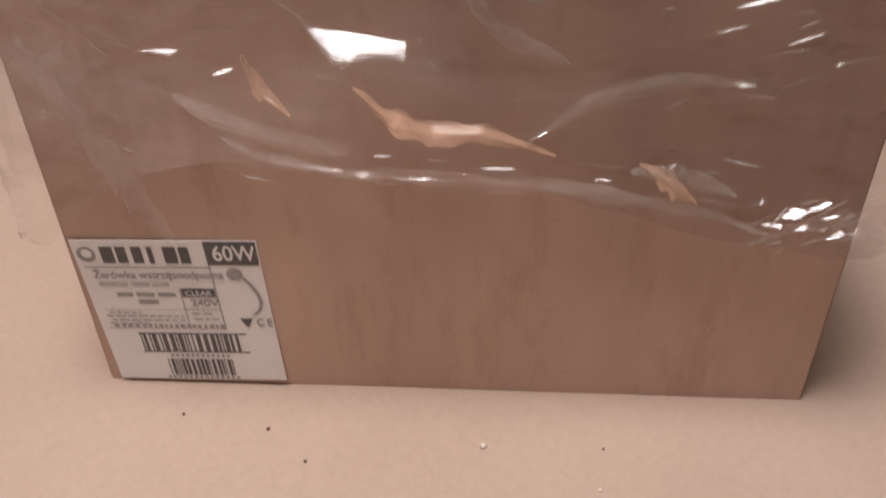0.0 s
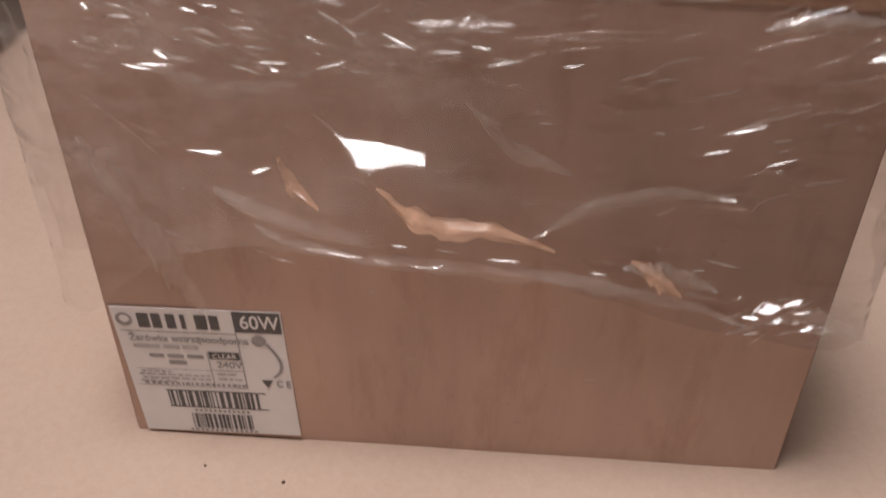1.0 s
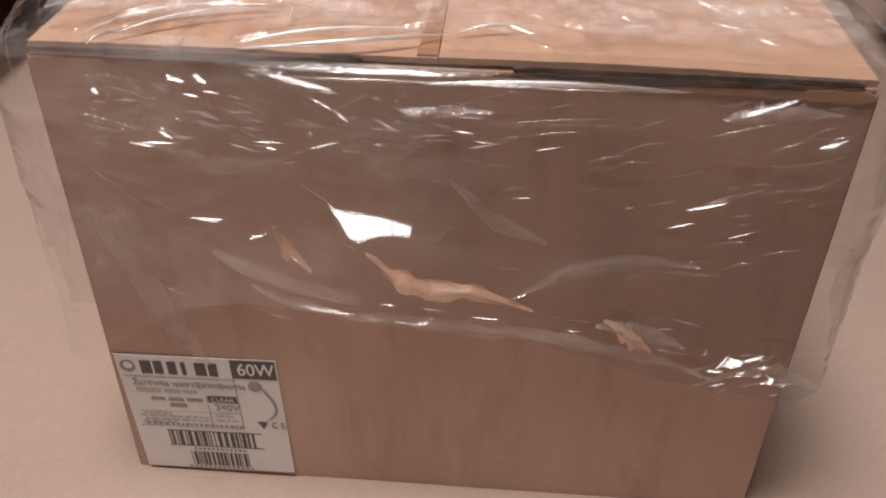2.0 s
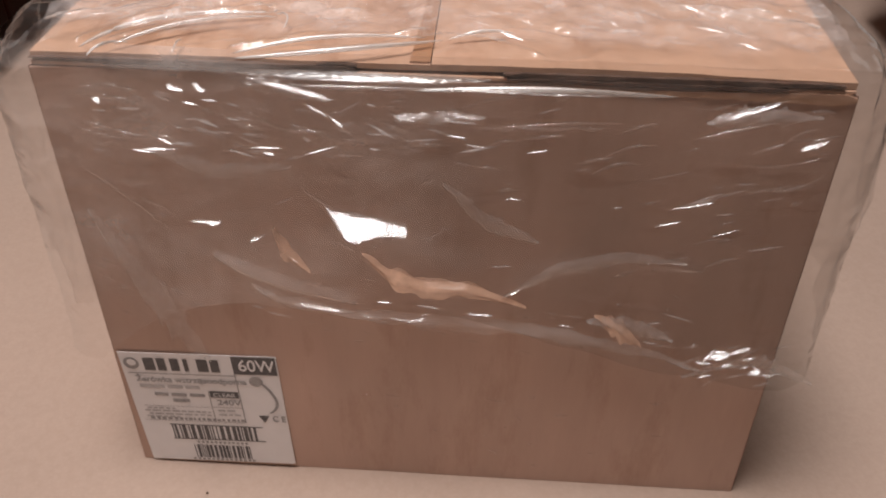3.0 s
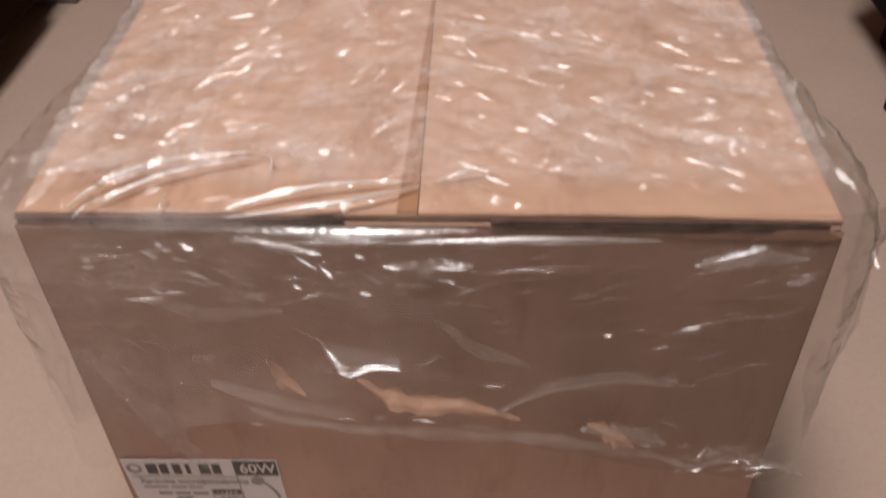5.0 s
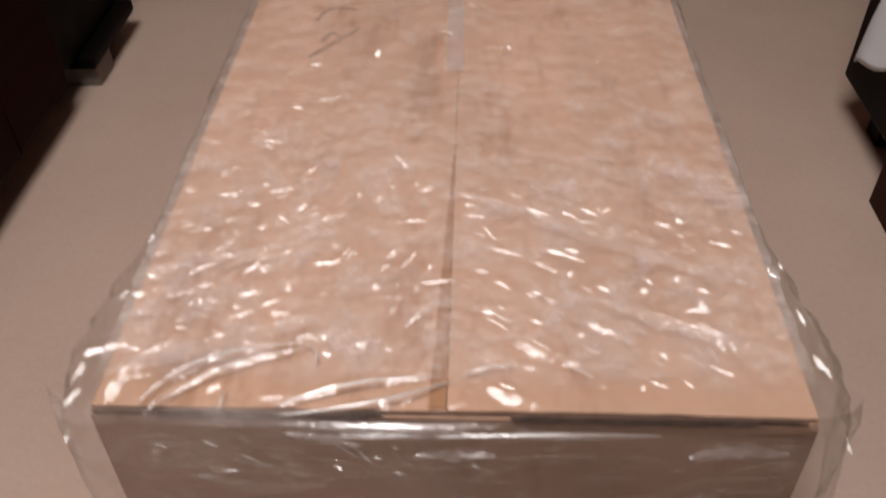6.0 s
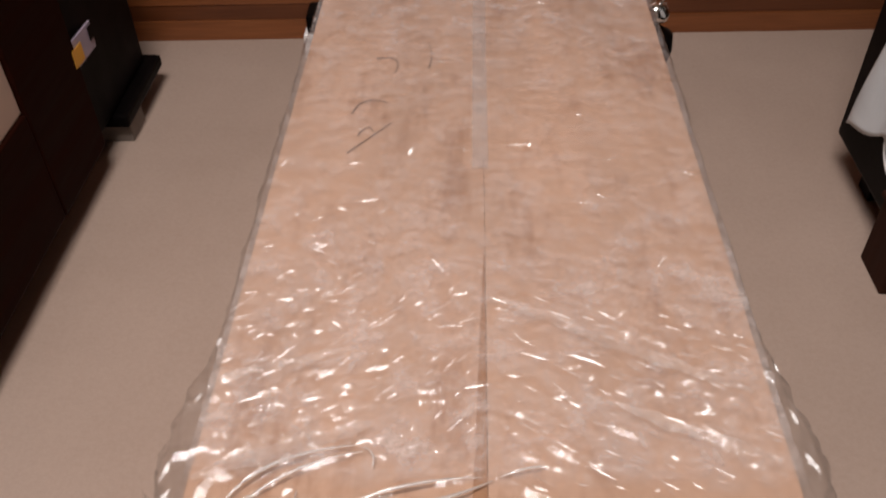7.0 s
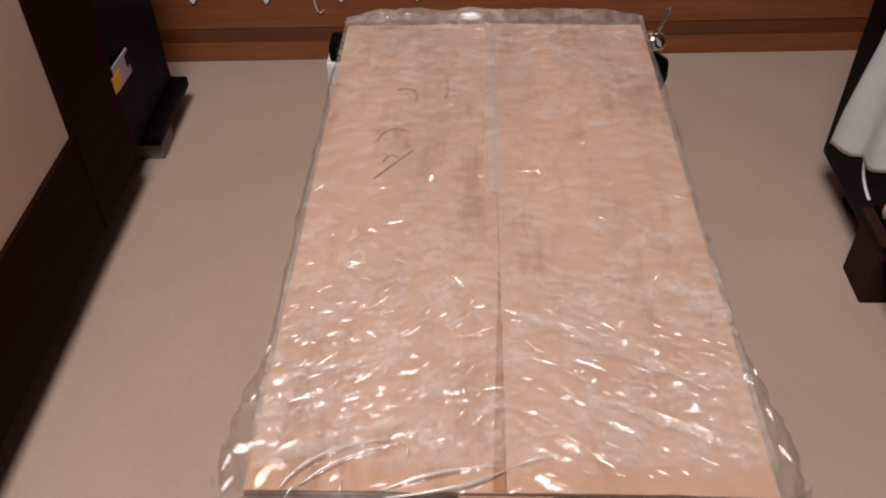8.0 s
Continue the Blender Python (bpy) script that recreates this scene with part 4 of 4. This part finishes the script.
# where the loose film stands off the sides near the front: across, along, width, depth, slant, drop
for k, (x, v, w, h, a, low_) in enumerate(((-0.020, 0.030, 0.022, 0.006, 72, 0.020), (-0.012, 0.006, 0.020, 0.007, 64, 0.012), (-0.008, 0.088, 0.014, 0.004, 60, 0.012),
                                           (-0.018, -0.004, 0.013, 0.004, 100, 0.034), (-0.004, 0.140, 0.012, 0.003, 78, 0.010), (0.437, 0.046, 0.024, 0.006, 112, 0.022), 
                                           (0.430, 0.078, 0.018, 0.004, 104, 0.012), (0.444, 0.004, 0.014, 0.004, 84, 0.040), (0.428, 0.120, 0.010, 0.003, 96, 0.010))):
    facet(x, v, 0.7 * w, 0.42 * h, a, "top", 260 + k, drop=low_)


def beads(name, runs, material, parent):
    """Fine sharp creases: thin half-round ridges of film, each a bowed run of (place, way, side, rise, length, radius, bow)."""
    verts, faces = [], []
    sides = 7
    for p, way, across, up, length, rad, bw in runs:
        k0, n = len(verts), 9
        for i in range(n):
            s = i / (n - 1)
            c = p + way * (s - 0.5) * length + across * bw * math.sin(math.pi * s)
            r = 0.8 * rad * (0.15 + 0.85 * math.sin(math.pi * s)) * (1 + 0.5 * noise.noise(Vector((s * 9, k0 * 0.37, 0))))
            for j in range(sides):
                q = math.pi * j / (sides - 1)
                verts.append(c + across * (r * 1.6 * math.cos(q)) + up * (r * math.sin(q)))
        for i in range(n - 1):
            for j in range(sides - 1):
                a = k0 + i * sides + j
                faces.append((a, a + 1, a + sides + 1, a + sides))
    me = bpy.data.meshes.new(name)
    me.from_pydata(verts, [], faces)
    me.shade_smooth()
    me.materials.append(material)
    ob = new(name, me)
    ob.parent = parent
    return tagged(ob, kind="stuff")


def scatter(count, box_, angles, lengths, radii, on, seed):
    """Creases strewn over a patch (x0, x1, v0, v1) of the front or the top."""
    r = random.Random(seed)
    out = []
    for _ in range(count):
        x, v = r.uniform(box_[0], box_[1]), r.uniform(box_[2], box_[3])
        a = radians(r.uniform(*angles))
        length = r.uniform(*lengths) * r.uniform(0.4, 1)
        rad = r.uniform(*radii)
        if on == "front":
            place, way, side_, up = Vector((x, -0.0115, v)), Vector((math.cos(a), 0, math.sin(a))), Vector((-math.sin(a), 0, math.cos(a))), Vector((0, -1, 0))
        else:
            z = H + 0.0128 + float(top_relief(np.array([[x]]), np.array([[v]]))[0, 0])
            place, way, side_, up = Vector((x, v, z)), Vector((math.cos(a), math.sin(a), 0)), Vector((-math.sin(a), math.cos(a), 0)), Vector((0, 0, 1))
        out.append((place, way, side_, up, length, rad, r.uniform(-0.12, 0.12) * length))
    return out


runs = scatter(46, (0.03, 0.20, 0.275, 0.312), (-30, 12), (0.012, 0.035), (0.0005, 0.0013), "front", 1)
runs += scatter(20, (0.20, 0.41, 0.255, 0.312), (0, 18), (0.010, 0.055), (0.0004, 0.0010), "front", 2)
runs += scatter(14, (0.30, 0.41, 0.20, 0.30), (10, 28), (0.008, 0.030), (0.0004, 0.0011), "front", 3)
runs += scatter(16, (0.05, 0.30, 0.20, 0.28), (-10, 15), (0.004, 0.020), (0.0004, 0.0009), "front", 4)
runs += scatter(25, (0.01, 0.08, 0.15, 0.27), (-50, -20), (0.004, 0.014), (0.0004, 0.0010), "front", 5)
runs += scatter(18, (0.14, 0.40, 0.13, 0.19), (-20, 10), (0.004, 0.014), (0.0004, 0.0010), "front", 6)
# the long fine creases across the upper front: from, to
for x0_, z0_, x1_, z1_ in ((0.233, 0.292, 0.305, 0.299), (0.191, 0.299, 0.235, 0.301), (0.037, 0.304, 0.066, 0.297), (0.338, 0.250, 0.360, 0.257), (0.393, 0.289, 0.409, 0.296),
                           (0.285, 0.275, 0.300, 0.279), (0.233, 0.270, 0.244, 0.270), (0.356, 0.305, 0.384, 0.315), (0.018, 0.262, 0.060, 0.222), (0.305, 0.294, 0.322, 0.300)):
    way = Vector((x1_ - x0_, 0, z1_ - z0_))
    runs.append((Vector(((x0_ + x1_) / 2, -0.0120, (z0_ + z1_) / 2)), way.normalized(), Vector((-way.z, 0, way.x)).normalized(), Vector((0, -1, 0)), way.length, 0.0008, 0.02 * way.length))
beads("front_creases", runs, m_bead, wrap)
runs = scatter(26, (0.00, 0.20, 0.05, 0.30), (0, 40), (0.006, 0.024), (0.0003, 0.0007), "top", 11)
runs += scatter(26, (0.22, 0.42, 0.02, 0.26), (-40, 0), (0.006, 0.024), (0.0003, 0.0007), "top", 12)
runs += scatter(20, (0.02, 0.40, 0.26, 0.70), (-20, 40), (0.006, 0.022), (0.0003, 0.0007), "top", 13)
beads("top_creases", runs, m_bead, wrap)


def ridge(a, b, c, radius, lift):
    """One long rolled ridge of film over the top, as a bowed half-round roll."""
    pts = [p + Vector((0, 0, H + lift - 0.0055 + 0.003 * math.sin(math.pi * k / 24))) for k, p in enumerate(bend((*a, 0), (*b, 0), (*c, 0), 24))]
    part("rolled_fold", tube(pts, radius, 10, 0.8, True), m_facet if radius > 0.003 else m_ridge, wrap, smooth=True)


ridge((0.030, -0.002), (0.050, 0.035), (0.120, 0.046), 0.0014, 0.0165)
ridge((0.046, 0.002), (0.075, 0.028), (0.122, 0.041), 0.0012, 0.0165)
ridge((0.108, -0.003), (0.150, 0.016), (0.204, 0.022), 0.0013, 0.0165)
ridge((0.110, -0.008), (0.175, -0.004), (0.212, 0.020), 0.0015, 0.0165)
ridge((0.112, -0.011), (0.165, -0.019), (0.232, -0.009), 0.0036, 0.0060)
ridge((0.200, -0.012), (0.260, -0.013), (0.330, -0.008), 0.0016, 0.0050)
ridge((0.128, 0.027), (0.132, 0.038), (0.120, 0.044), 0.0007, 0.0165)
ridge((0.078, -0.006), (0.080, 0.004), (0.079, 0.010), 0.0007, 0.0160)
ridge((0.036, -0.009), (0.040, 0.000), (0.052, 0.008), 0.0008, 0.0150)
ridge((0.215, 0.022), (0.235, 0.028), (0.250, 0.031), 0.0009, 0.0160)


def doubled(a, b, width, seed):
    """A second layer of the film lying folded over the top, with an uneven outline."""
    U, Q = np.meshgrid(np.linspace(0, 1, 60), np.linspace(-0.5, 0.5, 16), indexing="ij")
    a, b = Vector(a), Vector(b)
    side_ = Vector((-(b - a).y, (b - a).x)).normalized()
    wide = width * np.sqrt(np.clip(np.sin(np.pi * (0.03 + 0.94 * U)), 0, 1)) * (1 + 0.55 * field(U * 6, Q * 1.5, seed))
    xs = a.x + (b.x - a.x) * U + side_.x * Q * wide
    ys_ = a.y + (b.y - a.y) * U + side_.y * Q * wide
    zs_ = H + 0.0150 + top_relief(xs, ys_) + 0.0016 * np.abs(field(U * 9, Q * 7, seed + 1)) + 0.0008 * np.abs(field(U * 30, Q * 5, seed + 2))
    sheet("folded_layer", xs, ys_, zs_, m_fold, wrap)


for a_, b_, w_ in (((0.222, 0.176), (0.400, 0.088), 0.012), ((0.300, 0.078), (0.405, 0.032), 0.010), ((0.008, 0.014), (0.125, 0.058), 0.016), ((0.010, 0.098), (0.110, 0.128), 0.009)):
    doubled(a_, b_, w_, 400 + round(900 * a_[1]))
low = scatter(16, (0.15, 0.36, 0.018, 0.10), (-15, 10), (0.003, 0.016), (0.0004, 0.0008), "front", 21)
beads("low_creases", [(p + Vector((0, 0.0075, 0)), w, a, u, ln, r, b) for p, w, a, u, ln, r, b in low], m_bead, wrap)



def flakes(name, count, where, lean, seed, material=m_flake, thin=0.55):
    """Angular crinkles: small flat scraps of film tilted to glint at the camera. where(r) gives a place, the glinting
    normal and the long way.
    """
    r = random.Random(seed)
    verts, faces = [], []
    for _ in range(count):
        p, out, long = where(r)
        nrm = (out + Vector((r.uniform(-1, 1), r.uniform(-1, 1), r.uniform(-1, 1))) * lean).normalized()
        ax = (long - nrm * long.dot(nrm)).normalized()
        az = nrm.cross(ax)
        w, h = r.uniform(0.004, 0.013) * r.uniform(0.35, 1), thin * r.uniform(0.0003, 0.0010)
        k = len(verts)
        shape = ((-w, 0), (-w * r.uniform(0.1, 0.5), h), (w * r.uniform(0.2, 0.8), h * r.uniform(0.3, 1)), (w, -h * r.uniform(0, 0.5)), (w * r.uniform(-0.4, 0.3), -h))
        verts += [p + ax * a + az * b for a, b in shape]
        faces.append(tuple(range(k, k + len(shape))))
    me = bpy.data.meshes.new(name)
    me.from_pydata(verts, [], faces)
    me.materials.append(material)
    ob = new(name, me)
    ob.parent = wrap
    return tagged(ob, kind="stuff")


def on_top(x0, x1, y0, y1, angle, spread):
    def pick(r):
        x, y = r.uniform(x0, x1), r.uniform(y0, y1)
        a = radians(r.gauss(angle, spread))
        p = Vector((x, y, H + 0.0150 + r.uniform(0, 0.003)))
        return p, glint_normal(p, "top"), Vector((math.cos(a), math.sin(a), 0))
    return pick


def on_front(x0, x1, z0, z1, angle, spread):
    def pick(r):
        a = radians(r.gauss(angle, spread))
        p = Vector((r.uniform(x0, x1), -0.0125 - r.uniform(0, 0.002), r.uniform(z0, z1)))
        return p, glint_normal(p, "front"), Vector((math.cos(a), 0, math.sin(a)))
    return pick


flakes("crinkle_patch", 230, on_top(0.005, 0.20, 0.045, 0.21, 28, 14), 0.22, 301, thin=0.8)
flakes("crinkle_patch", 220, on_top(0.215, 0.412, 0.01, 0.19, -24, 12), 0.22, 302, thin=0.75)
flakes("crinkle_patch", 50, on_top(0.01, 0.12, 0.20, 0.36, 10, 25), 0.22, 303)
flakes("crinkle_patch", 30, on_top(0.15, 0.41, 0.20, 0.55, 0, 30), 0.2, 304)
flakes("crinkle_patch", 40, on_top(0.02, 0.40, 0.68, 0.745, 4, 14), 0.25, 305)
flakes("crinkle_patch", 70, on_front(0.03, 0.24, 0.272, 0.308, -12, 22), 0.26, 306, thin=0.75)
flakes("crinkle_patch", 22, on_front(0.24, 0.41, 0.235, 0.305, 16, 8), 0.30, 307, thin=0.5)
flakes("crinkle_patch", 14, on_front(0.02, 0.30, 0.175, 0.26, -5, 30), 0.3, 308, thin=0.5)
flakes("crinkle_patch", 24, on_front(0.365, 0.418, 0.122, 0.156, 30, 40), 0.22, 309)
flakes("crinkle_patch", 30, on_front(0.10, 0.36, 0.150, 0.176, -6, 10), 0.30, 310, thin=0.5)
# crumbs on the carpet
for x, y, r, m in ((0.232, -0.044, 0.0020, m_crumb), (0.106, -0.037, 0.0012, m_crumb_dark), (0.053, -0.028, 0.0009, m_crumb_dark), (0.132, -0.059, 0.0010, m_crumb_dark), (0.296, -0.071, 0.0012, m_crumb), (0.300, -0.043, 0.0008, m_crumb_dark)):
    bm = bmesh.new()
    bmesh.ops.create_icosphere(bm, subdivisions=2, radius=r)
    for v in bm.verts:
        v.co *= 1 + 0.4 * noise.noise(v.co * 900 + Vector((x * 50, 0, 0)))
        v.co.z = v.co.z * 0.6 + r * 0.5
    c = part("crumb", bm, m, smooth=True)
    c.matrix_world = pose(x, y, 0)
    tagged(c, "tiny crumb lying on the beige carpet", "crumb", "crumbs on the carpet")

# the carton is a little narrower at its top than at its foot; the film follows it
for ob in (*box.children, *wrap.children):
    if ob is label:
        continue
    for v in ob.data.vertices:
        k = min(1.0, max(0.0, v.co.z / H))
        v.co.x += k * (0.006 - 0.013 * v.co.x / W)
    ob.data.update()
